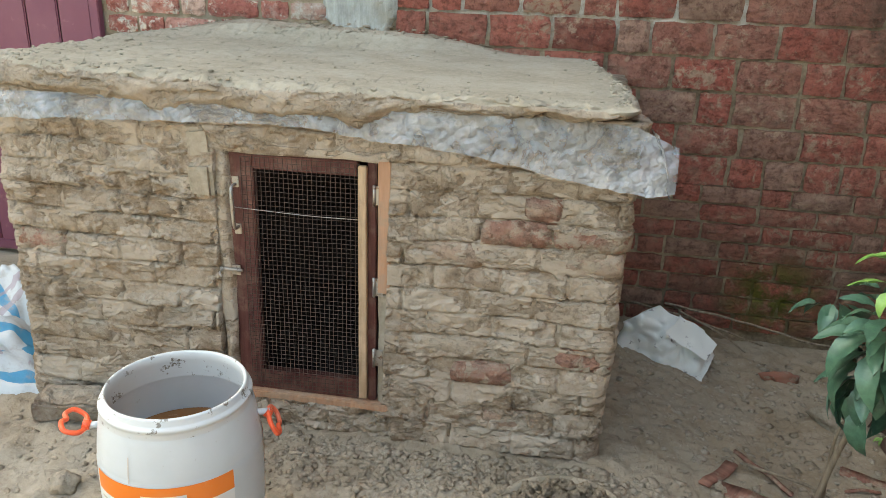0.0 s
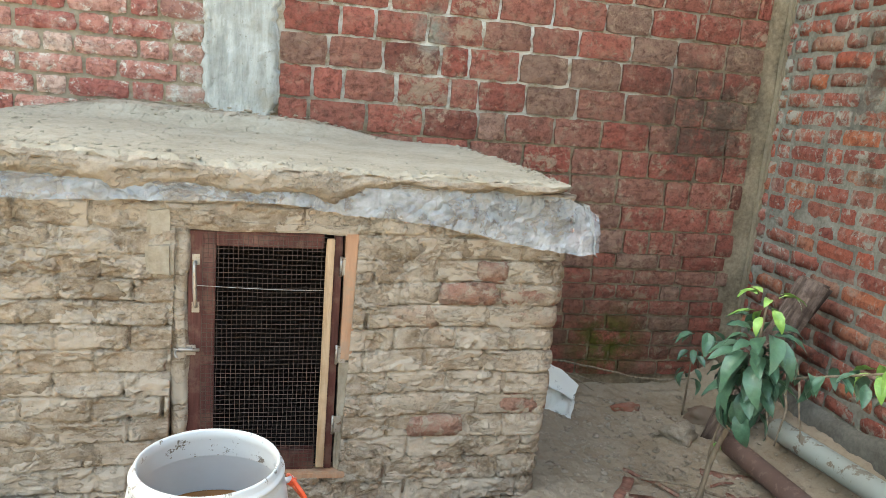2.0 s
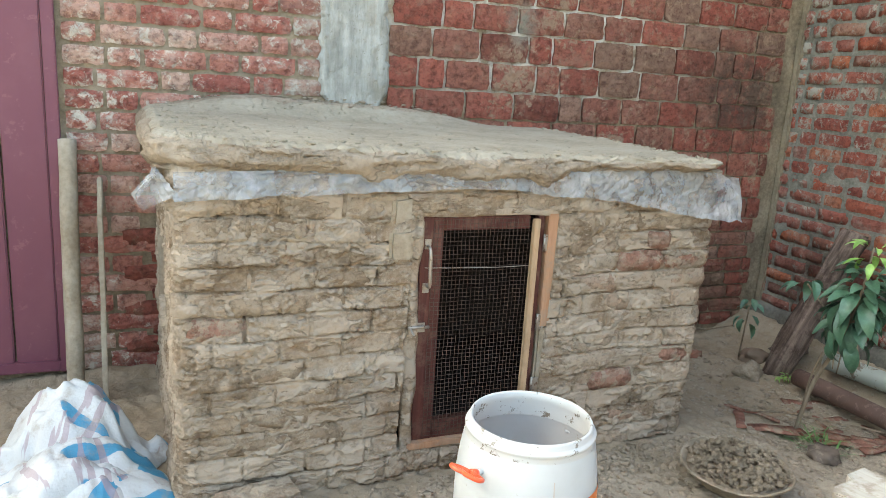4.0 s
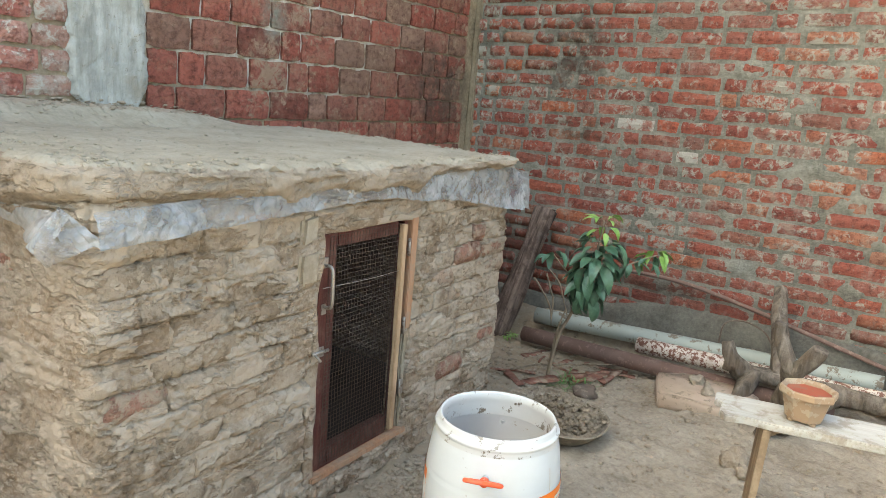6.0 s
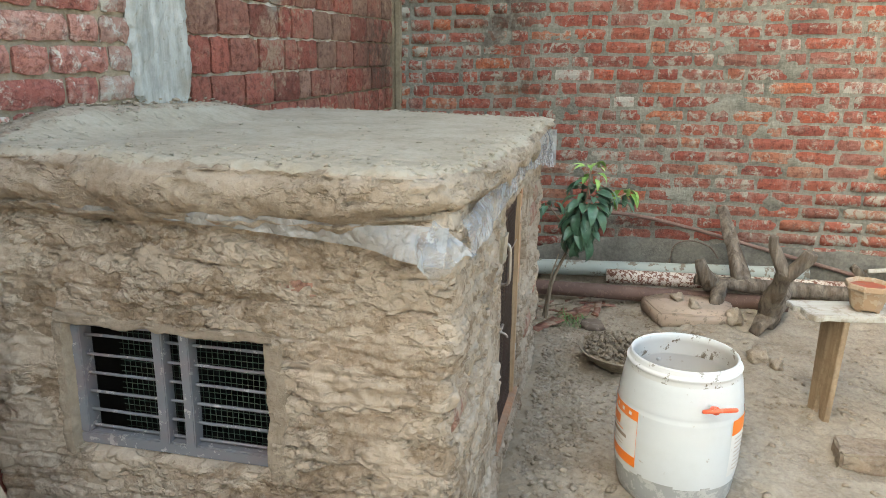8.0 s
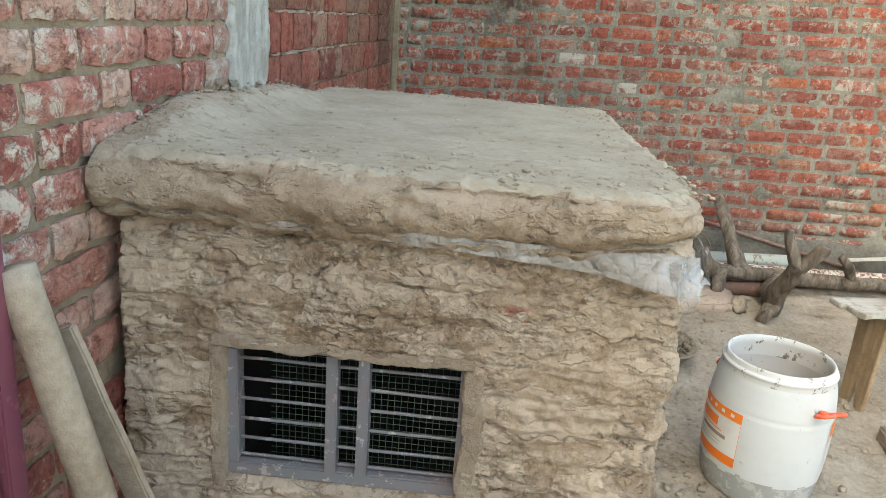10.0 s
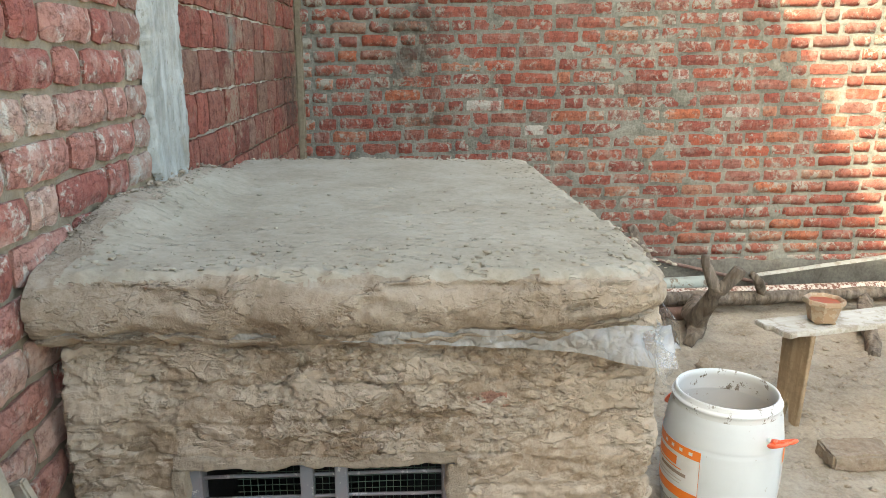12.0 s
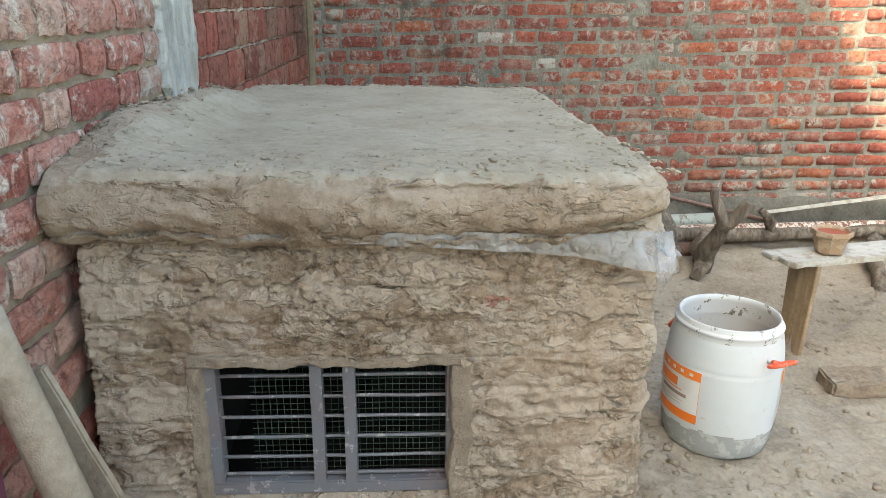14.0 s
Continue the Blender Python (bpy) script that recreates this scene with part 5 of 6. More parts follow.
def build_slab_crumbs():
    """Crumbs of mud left on the slab, thickest along its rim and by the wall."""
    r = random.Random(14)
    base = bmesh.new()
    bmesh.ops.create_icosphere(base, subdivisions=1, radius=1.0)
    co = [v.co.copy() for v in base.verts]
    fc = [tuple(v.index for v in f.verts) for f in base.faces]
    base.free()
    ps = []
    for k in range(1100):
        q = r.random()
        if q < 0.28:
            x, y = r.uniform(-1.88, 0.15), 2.165 + abs(r.gauss(0, 0.09))
        elif q < 0.55:
            x, y = -1.885 + abs(r.gauss(0, 0.16)), r.uniform(2.2, 3.4)
        elif q < 0.75:
            x, y = 0.2 - 0.12 * smooth(2.3, 3.47, 2.8) - abs(r.gauss(0, 0.035)), r.uniform(2.2, 3.4)
            x = 0.235 - 0.12 * smooth(2.3, 3.47, y) - 0.035 * smooth(2.7, 2.2, y) - abs(r.gauss(0, 0.03))
        elif q < 0.86:
            x, y = r.gauss(-0.95, 0.5), 3.44 - abs(r.gauss(0, 0.04))
        else:
            x, y = r.uniform(-1.85, 0.1), r.uniform(2.2, 3.4)
        if not (-1.9 < x < 0.22 and 2.16 < y < 3.45):
            continue
        s = 0.002 + 0.0065 * r.random() ** 3
        sx, sy, sz = s * r.uniform(0.7, 1.7), s * r.uniform(0.7, 1.7), s * r.uniform(0.4, 0.8)
        z = slab_top(x, y) + sz * 0.1
        vs = []
        for c in co:
            w = 1 + r.uniform(-0.3, 0.3)
            vs.append((x + c.x * sx * w, y + c.y * sy * w, z + c.z * sz * w))
        ps.append((vs, fc))
    v, f = joined(ps)
    tagged(link("roof_crumbs", v, f, MUD_SLAB), "small crumbs of mud on the roof slab", "mud crumbs", kind="stuff")


build_slab_crumbs()


def build_fillet():
    """Rough clumps of mud pushed against the brick wall along the back of the slab."""
    r = random.Random(41)
    base = bmesh.new()
    bmesh.ops.create_icosphere(base, subdivisions=2, radius=1.0)
    co, fc = [v.co.copy() for v in base.verts], [tuple(v.index for v in f.verts) for f in base.faces]
    base.free()
    ps = []
    for k in range(300):
        x = r.uniform(-1.86, 0.05)
        heap = 0.4 + math.exp(-((x + 0.85) / 0.38) ** 2)
        s = (0.003 + 0.010 * r.random() ** 2) * min(1.1, heap)
        y = 3.475 - 0.022 * (x + 1.9) / 2 - abs(r.gauss(0, 0.02)) * heap
        at = Vector((x, y, slab_top(x, min(y, 3.46)) + r.uniform(-0.008, 0.014) * heap * smooth(3.38, 3.46, y)))
        ps.append(([at + Vector((c.x * 1.5, c.y * 0.8, c.z * 0.5)) * s * (1 + 0.8 * noise.noise(c * 1.9 + Vector((k, 0, 0)))) for c in co], fc))
    v, f = joined(ps)
    tagged(link("wall_fillet", v, f, MUD_RIM, coop, "rough mud pressed against the brick wall"), kind="stuff")


build_fillet()

# ---- timber, pipes and stump along the east wall ----


def pipe(name, a, b, r, mat, label, wall=0.006, category="pipe", bow=0.0):
    a, b = Vector(a), Vector(b)
    pts = [a.lerp(b, t) + Vector((0, 0, -bow * 4 * t * (1 - t))) for t in np.linspace(0, 1, 14)]
    v, f = tube(pts, [r] * 14, 20, 0.02, caps=False)
    vi, fi = tube(pts, [r - wall] * 14, 20, 0.02, caps=False)
    n = len(v)
    f = f + [tuple(reversed([k + n for k in q])) for q in fi]
    m = 20
    for e in (0, 13):
        for k in range(m):
            p, q = e * m + k, e * m + (k + 1) % m
            f.append((p, q, q + n, p + n) if e else (q, p, p + n, q + n))
    return tagged(link(name, v + vi, f, mat), label, category)


pipe("white_pipe", (1.55, 2.56, 0.055), (1.60, 0.56, 0.125), 0.052, PIPE_WHITE, "dirty white pipe lying along the brick wall")
pipe("flaked_pipe", (1.41, 1.83, 0.075), (1.47, -1.3, 0.125), 0.047, PIPE_FLAKED, "rusty pipe with flaking white paint on the ground")
pipe("rusty_pipe", (1.29, 2.52, 0.0), (1.22, 0.75, 0.035), 0.047, PIPE_RUST, "rust-brown pipe lying on the ground")


def build_post():
    a, b = Vector((1.36, 2.74, -0.12)), Vector((1.665, 2.63, 0.76))
    d = (b - a)
    bm = block((0.145, 0.06, d.length), (0, 0, d.length / 2), 0.012, 0.0, 14)
    for v in bm.verts:
        v.co += noise.noise_vector(Vector((v.co.x * 14, v.co.y * 14, v.co.z * 4))) * 0.028
    ob = part("leaning_post", bm, POST_WOOD, None, "", True)
    q = d.to_track_quat("Z", "Y").to_matrix().to_4x4()
    ob.matrix_basis = Matrix.Translation(a) @ q @ Matrix.Rotation(radians(70), 4, "Z")
    tagged(ob, "dark rotten wooden post leaning to the brick wall", "post")


build_post()


def limb(points, radii, name, parent, seed, label=""):
    p, r = spline(points, 7, radii)
    v, f = tube(p, [q * 0.76 for q in r], 16, 0.4, seed)
    return link(name, v, f, DRIFT, parent, label)


def build_stump():
    s = thing("tree_stump", label="grey weathered tree stump with forked branches lying on the ground", category="tree stump")
    limb([(0.74, 1.02, 0.0), (0.76, 0.98, 0.06), (0.86, 0.92, 0.09), (1.05, 0.86, 0.1), (1.3, 0.75, 0.1)], [0.042, 0.06, 0.075, 0.09, 0.08], "root", s, 1)
    limb([(0.86, 0.93, 0.06), (0.78, 0.94, 0.17), (0.68, 0.925, 0.32), (0.61, 0.915, 0.41)], [0.085, 0.072, 0.06, 0.058], "trunk", s, 2)
    limb([(0.63, 0.92, 0.37), (0.635, 0.96, 0.46), (0.645, 0.995, 0.54), (0.64, 1.0, 0.585)], [0.05, 0.042, 0.036, 0.03], "branch", s, 3)
    limb([(0.62, 0.91, 0.38), (0.595, 0.865, 0.45), (0.585, 0.835, 0.5), (0.58, 0.825, 0.525)], [0.048, 0.05, 0.048, 0.042], "branch", s, 4)
    l = thing("fallen_log", label="long grey weathered log with broken branches on the ground", category="log")
    limb([(1.2, 1.3, 0.16), (1.22, 1.1, 0.14), (1.27, 0.75, 0.12), (1.3, 0.2, 0.11), (1.29, -0.4, 0.13), (1.28, -0.95, 0.16)], [0.04, 0.06, 0.062, 0.058, 0.056, 0.05], "trunk", l, 5)
    limb([(1.26, 1.02, 0.14), (1.34, 1.06, 0.28), (1.46, 1.1, 0.43), (1.57, 1.135, 0.54)], [0.075, 0.06, 0.052, 0.04], "branch", l, 6)
    limb([(1.2, 1.2, 0.13), (1.14, 1.26, 0.22), (1.15, 1.29, 0.3)], [0.075, 0.05, 0.035], "branch", l, 7)
    limb([(1.2, 1.15, 0.14), (1.1, 1.18, 0.06), (1.05, 1.2, -0.01)], [0.065, 0.05, 0.035], "branch", l, 8)
    limb([(1.3, 0.3, 0.14), (1.24, 0.36, 0.24), (1.22, 0.42, 0.3)], [0.05, 0.04, 0.03], "branch", l, 9)
    limb([(0.52, 0.0, 0.0), (0.7, -0.1, 0.05), (0.95, -0.2, 0.06), (1.25, -0.4, 0.1)], [0.045, 0.055, 0.06, 0.06], "branch", l, 10)
    b = part("plank", block((0.11, 1.5, 0.024), (0, 0, 0), 0.003, 0.002, 8), BENCH_WOOD, None)
    b.name = "loose_plank"
    b.matrix_basis = look((1.52, 0.25, 0.2), (1.45, -1.3, 0.43)) @ pose(0, 0, -0.75, 90, 0, 0) @ pose(0, 0, 0, 0, 18, 0)
    tagged(b, "pale rough plank resting along the pipes", "plank")


build_stump()
p = spline([(1.73, 2.35, 0.43), (1.705, 2.1, 0.44), (1.695, 1.7, 0.435), (1.68, 1.3, 0.37), (1.66, 0.9, 0.28), (1.64, 0.5, 0.19), (1.61, 0.1, 0.1)], 8)
v, f = tube(p, [0.013] * len(p), 8)
tagged(link("hose", v, f, CABLE), "brown hose drooping along the brick wall", "hose")
p = spline([(1.64, 1.42, 0.12), (1.62, 1.4, 0.26), (1.62, 1.3, 0.3), (1.6, 1.18, 0.27), (1.58, 1.12, 0.2)], 6)
v, f = tube(p, [0.006] * len(p), 6)
tagged(link("bent_wire", v, f, STONE_DARK), "bent dark wire by the pipes", "wire")

# ---- plant ----


def leaf_mesh(name, mat, L=0.15, W=0.052, fold=0.35, droop=0.5):
    """A pointed leaf, folded along its rib and drooping, its stalk at the origin."""
    rows = [(0.0, 0.02), (0.12, 0.45), (0.3, 0.9), (0.5, 1.0), (0.7, 0.78), (0.87, 0.4), (1.0, 0.02)]
    vs, fs = [], []
    for t, w in rows:
        x = L * t * math.cos(droop * t)
        z = -L * t * math.sin(droop * t) * 0.8
        for k in (-1, -0.5, 0, 0.5, 1):
            vs.append((x, k * w * W / 2, z + abs(k) * w * W / 2 * fold + 0.003 * math.sin(t * 17 + k * 2)))
    fs = [(i * 5 + k, (i + 1) * 5 + k, (i + 1) * 5 + k + 1, i * 5 + k + 1) for i in range(6) for k in range(4)]
    me = bpy.data.meshes.new(name)
    me.from_pydata(vs, [], fs)
    me.materials.append(mat)
    me.polygons.foreach_set("use_smooth", [True] * len(me.polygons))
    return me


LEAVES = [leaf_mesh("leaf", LEAF, L, W, 0.45, d) for L, W, d in ((0.115, 0.046, 0.3), (0.135, 0.050, 0.7), (0.15, 0.052, 1.0), (0.10, 0.044, 0.5))]
LEAVES_YOUNG = [leaf_mesh("leaf", LEAF_YOUNG, 0.125, 0.046, 0.45, d) for d in (0.2, 0.7, 1.0)]


def whorl(plant, at, n, r, meshes, tilt, size=1.0, spread=0.05):
    for k in range(n):
        a = 2 * math.pi * k / n + r.uniform(-0.5, 0.5)
        ob = new("leaf", r.choice(meshes))
        ob.parent = plant
        z = r.uniform(-spread, spread)
        s = size * r.uniform(0.75, 1.15)
        ob.matrix_basis = Matrix.Translation((at[0] + 0.045 * size * math.cos(a), at[1] + 0.045 * size * math.sin(a), at[2] + z)) @ Matrix.Rotation(a, 4, "Z") @ Matrix.Rotation(tilt + r.uniform(-0.25, 0.25), 4, "Y") @ Matrix.Rotation(r.uniform(-0.4, 0.4), 4, "X") @ Matrix.Scale(s, 4)


def build_plant():
    r = random.Random(8)
    pl = thing("young_tree", label="young tree sapling with long glossy dark green leaves", category="sapling")
    z0 = ground_z(0.93, 2.2)
    stems = [([(0.92, 2.18, z0 - 0.02), (0.94, 2.15, 0.15), (0.94, 2.07, 0.36), (0.925, 1.99, 0.62), (0.915, 1.96, 0.86)], [0.011, 0.0105, 0.009, 0.006, 0.004]),
             ([(0.96, 2.2, z0 - 0.02), (0.93, 2.16, 0.17), (0.93, 2.12, 0.33)], [0.006, 0.0055, 0.003]),
             ([(0.935, 2.03, 0.5), (1.05, 1.93, 0.57), (1.16, 1.83, 0.62), (1.25, 1.75, 0.66)], [0.006, 0.005, 0.0045, 0.004]),
             ([(0.935, 2.03, 0.46), (0.88, 2.13, 0.56), (0.84, 2.19, 0.64)], [0.005, 0.0045, 0.004])]
    for pts, rr in stems:
        p, q = spline(pts, 6, rr)
        v, f = tube(p, q, 7)
        link("stem", v, f, TWIG, pl)
    whorl(pl, (0.915, 1.96, 0.87), 6, r, LEAVES_YOUNG, -0.2, 0.8, 0.01)
    whorl(pl, (0.915, 1.96, 0.81), 5, r, LEAVES_YOUNG, 0.25, 0.85, 0.02)
    for z, n, t in ((0.76, 7, -0.15), (0.715, 10, -0.05), (0.67, 12, 0.05), (0.625, 13, 0.2), (0.58, 14, 0.35), (0.535, 13, 0.55), (0.49, 11, 0.75), (0.455, 7, 0.95)):
        whorl(pl, (0.915 + (0.75 - z) * 0.06, 1.96 + (0.75 - z) * 0.2, z), n, r, LEAVES, t, 1.1, 0.03)
    whorl(pl, (1.25, 1.75, 0.67), 7, r, LEAVES_YOUNG, 0.2, 0.85, 0.02)
    whorl(pl, (1.21, 1.78, 0.64), 7, r, LEAVES, 0.55, 0.8, 0.02)
    whorl(pl, (1.14, 1.85, 0.61), 5, r, LEAVES, 0.4, 0.75, 0.03)
    whorl(pl, (1.06, 1.92, 0.58), 5, r, LEAVES, 0.6, 0.8, 0.03)
    whorl(pl, (0.84, 2.19, 0.64), 8, r, LEAVES, 0.35, 0.85, 0.04)
    # a small weed by the foot of the post
    wd = thing("weed", label="tiny green weed sprouting from the mud", category="weed")
    at = (1.33, 2.62, ground_z(1.33, 2.62))
    for k in range(4):
        whorl(wd, (at[0] + r.uniform(-0.03, 0.03), at[1] + r.uniform(-0.03, 0.03), at[2] + 0.03 * k / 3 + 0.015), 6, r, LEAVES_YOUNG, 0.0, 0.27, 0.006)
    # a low shoot behind the post
    sh = thing("low_shoot", label="low leafy green shoot beside the post", category="plant")
    p, q = spline([(1.3, 2.95, -0.05), (1.29, 2.93, 0.12), (1.27, 2.9, 0.28)], 5, [0.006, 0.005, 0.004])
    v, f = tube(p, q, 6)
    link("stem", v, f, TWIG, sh)
    whorl(sh, (1.27, 2.9, 0.3), 6, r, LEAVES, 0.3, 0.7, 0.04)
    whorl(sh, (1.28, 2.92, 0.2), 5, r, LEAVES, 0.6, 0.7, 0.04)


build_plant()


def build_litter():
    r = random.Random(21)
    ps = []
    for k in range(60):
        a = r.uniform(0, 6.3)
        x, y = 0.87 + r.gauss(0, 0.05), 2.02 + r.gauss(0, 0.05)
        z = ground_z(x, y)
        L, w = r.uniform(0.06, 0.14), 0.003
        d = Vector((math.cos(a), math.sin(a), 0))
        s = Vector((-d.y, d.x, 0)) * w
        up = r.uniform(0.2, 0.8)
        b = Vector((x, y, z))
        m1, m2 = b + d * L * 0.5 + Vector((0, 0, L * up * 0.6)), b + d * L + Vector((0, 0, L * up * 0.55))
        o = [b - s, b + s, m1 - s * 0.8, m1 + s * 0.8, m2]
        ps.append((o, [(0, 1, 3, 2), (2, 3, 4)]))
    v, f = joined(ps)
    tagged(link("grass_tuft", v, f, GRASS), "small tuft of green grass in the mud", "grass", kind="stuff")
    # flat shreds of red bark
    for k in range(18):
        x, y = r.gauss(0.98, 0.17), 2.27 - 0.25 * r.random() + 0.1 * r.gauss(0, 1)
        if k > 13:
            x, y = r.gauss(1.2, 0.06), r.gauss(1.92, 0.09)
        L, w = r.uniform(0.07, 0.3), r.uniform(0.012, 0.045)
        if k < 4:
            L, w = r.uniform(0.24, 0.38), r.uniform(0.05, 0.085)
        bm = block((L, w, r.uniform(0.006, 0.012)), (0, 0, 0), 0.003, 0, 7)
        for vv in bm.verts:
            vv.co += noise.noise_vector(vv.co * 14 + Vector((k * 3, 0, 0))) * 0.014
        ob = part("bark_piece", bm, BARK, None, "", True)
        ob.matrix_basis = Matrix.Translation((x, y, ground_z(x, y) + 0.008)) @ Matrix.Rotation(r.gauss(-0.55, 0.8 if k > 3 else 0.25), 4, "Z") @ Matrix.Rotation(r.uniform(-0.05, 0.05), 4, "Y")
        tagged(ob, "flat shred of reddish bark in the mud", "bark", "bark shreds")
    for k, pts in enumerate(([(0.56, 3.32, 0.13), (0.9, 3.33, 0.07), (1.3, 3.3, 0.0), (1.55, 3.25, 0.02)], [(0.4, 3.28, 0.14), (0.7, 3.3, 0.06), (1.0, 3.24, 0.0)], [(0.62, 3.3, 0.1), (0.8, 3.26, 0.03), (0.92, 3.2, -0.02)], [(0.75, 2.33, -0.03), (1.0, 2.2, -0.04), (1.3, 1.8, -0.02)], [(1.5, 2.5, 0.36), (1.46, 2.42, 0.2), (1.42, 2.4, 0.06)], [(1.56, 2.52, 0.38), (1.5, 2.4, 0.3), (1.47, 2.32, 0.12)], [(1.44, 2.55, 0.33), (1.36, 2.42, 0.24), (1.34, 2.36, 0.1)])):
        p, q = spline(pts, 6, [0.006] * (len(pts) - 1) + [0.003])
        v, f = tube([tuple(Vector(c) + noise.noise_vector(Vector(c) * 9) * 0.012) for c in p], q, 6)
        tagged(link("twig", v, f, TWIG), "thin dry twig lying about in the yard", "twig", "twigs")


build_litter()


def crumpled(name, centre, turn, size, hump, seed, mat, label, lift=0.0, parent=None):
    """A thin woven bag thrown down: two layers of crumpled sheet over a hump, sharply creased."""
    vs, n = [], 44
    sx, sy, h = size
    for top in (1, 0):
        for j in range(n + 1):
            for i in range(n + 1):
                u, w = i / n * 2 - 1, j / n * 2 - 1
                edge = 1 + 0.1 * fbm(u * 2 + seed, w * 2, seed)
                d = max(abs(u), abs(w))
                dome = math.exp(-((u - hump[0]) ** 2 * 1.5 + (w - hump[1]) ** 2 * 1.9))
                crease = 0.5 - abs(fbm(u * 1.5 + w * 0.8 + seed, w * 1.7, seed, 2))
                fine = 0.5 - abs(fbm(u * 4.2, w * 4.6 - u, seed + 5, 2))
                z = h * dome * smooth(1.08, 0.5, d) + (0.07 * crease + 0.028 * fine) * h / 0.2 * smooth(1.0, 0.85, d) + lift * (0.3 + 0.7 * smooth(1.0, 0.3, d))
                vs.append((u * sx * edge, w * sy * edge, max(z, 0.006) + (0.012 * smooth(1.0, 0.9, d) if top else -0.004)))
    k = n + 1
    fs = [(j * k + i, j * k + i + 1, (j + 1) * k + i + 1, (j + 1) * k + i) for j in range(n) for i in range(n)]
    fs += [tuple(q + k * k for q in reversed(f)) for f in fs]
    ob = link(name, vs, fs, mat)
    ob.matrix_basis = Matrix.Translation((centre[0], centre[1], ground_z(*centre[:2]))) @ Matrix.Rotation(turn, 4, "Z")
    return tagged(ob, label, "sack")




def build_sack():
    """An empty woven sack thrown down, stiff, with straight folds and one side turned over."""
    corners = [(0.34, 3.10, -0.062), (0.53, 2.99, -0.066), (0.70, 2.965, -0.064), (0.755, 3.08, 0.01), (0.69, 3.08, 0.115), (0.573, 3.06, 0.193), (0.487, 3.08, 0.226), (0.352, 3.10, 0.125), (0.54, 3.005, 0.085), (0.45, 3.30, -0.06), (0.72, 3.26, -0.06), (0.635, 3.015, 0.055)]
    faces = [(0, 1, 8, 7), (7, 8, 6), (6, 8, 5), (8, 11, 4, 5), (1, 2, 11, 8), (2, 3, 4, 11), (6, 5, 10, 9), (5, 4, 10), (4, 3, 10), (7, 6, 9), (0, 7, 9)]
    bm = bmesh.new()
    vs = [bm.verts.new(c) for c in corners]
    for f in faces:
        bm.faces.new([vs[k] for k in f])
    bmesh.ops.triangulate(bm, faces=bm.faces)
    for _ in range(4):
        bmesh.ops.subdivide_edges(bm, edges=[e for e in bm.edges if e.calc_length() > 0.02], cuts=1)
        bmesh.ops.triangulate(bm, faces=bm.faces)
    for v in bm.verts:
        v.co += noise.noise_vector(v.co * 8) * 0.022 + Vector((0.3, -0.8, 0.5)) * 0.05 * (crease(v.co.x * 14, v.co.y * 9, v.co.z * 14) - 0.25)
    bmesh.ops.recalc_face_normals(bm, faces=bm.faces)
    tagged(part("woven_sack", bm, SACK, None, "", True), "crumpled white woven sack on the ground by the coop", "sack")
    # the side turned over
    flap = [(0.573, 3.045, 0.20), (0.52, 3.01, 0.135), (0.60, 2.985, 0.075), (0.705, 3.0, 0.03), (0.745, 3.05, 0.075), (0.69, 3.065, 0.125)]
    bm = bmesh.new()
    bm.faces.new([bm.verts.new(Vector(c) + Vector((0, -0.012, 0.004))) for c in flap])
    bmesh.ops.triangulate(bm, faces=bm.faces)
    for _ in range(4):
        bmesh.ops.subdivide_edges(bm, edges=[e for e in bm.edges if e.calc_length() > 0.02], cuts=1)
        bmesh.ops.triangulate(bm, faces=bm.faces)
    for v in bm.verts:
        v.co += noise.noise_vector(v.co * 11) * 0.018
    part("folded_side", bm, SACK, bpy.data.objects["woven_sack"], "", True)


build_sack()
crumpled("plastic_sack", (-2.22, 2.30), 0.4, (0.34, 0.27, 0.2), (0.1, -0.1), 12, BAG, "crumpled white plastic sack with blue print on the ground")
crumpled("plastic_sack", (-2.2, 2.52), -0.5, (0.28, 0.22, 0.24), (0.0, 0.1), 27, BAG, "crumpled white and blue plastic sack on the heap", 0.06)
crumpled("plastic_sack", (-2.14, 2.16), 0.9, (0.24, 0.14, 0.12), (0.3, 0.1), 33, BAG, "flattened white plastic sack with blue print", 0.02)

# ---- leaning pole and board west of the coop ----
v, f = tube([Vector((-2.22, 3.175, 0.0)).lerp(Vector((-2.22, 3.455, 1.09)), t) + noise.noise_vector((t * 3, 0, 5)) * 0.006 for t in np.linspace(0, 1, 24)], [0.036] * 24, 18, 0.10)
tagged(link("leaning_pole", v, f, CEMENT_BROWN), "pale dirty pole leaning against the brick wall", "pole")
bm = block((0.022, 0.056, 0.98), (0, 0, 0.49), 0.004, 0.004, 10)
ob = part("leaning_board", bm, CEMENT_BROWN, None)
ob.matrix_basis = pose(-2.10, 3.108, 0.0, -20.5, 0, 0)
tagged(ob, "narrow mud-coloured board leaning against the brick wall", "board")

# ---- fixtures of the walls ----


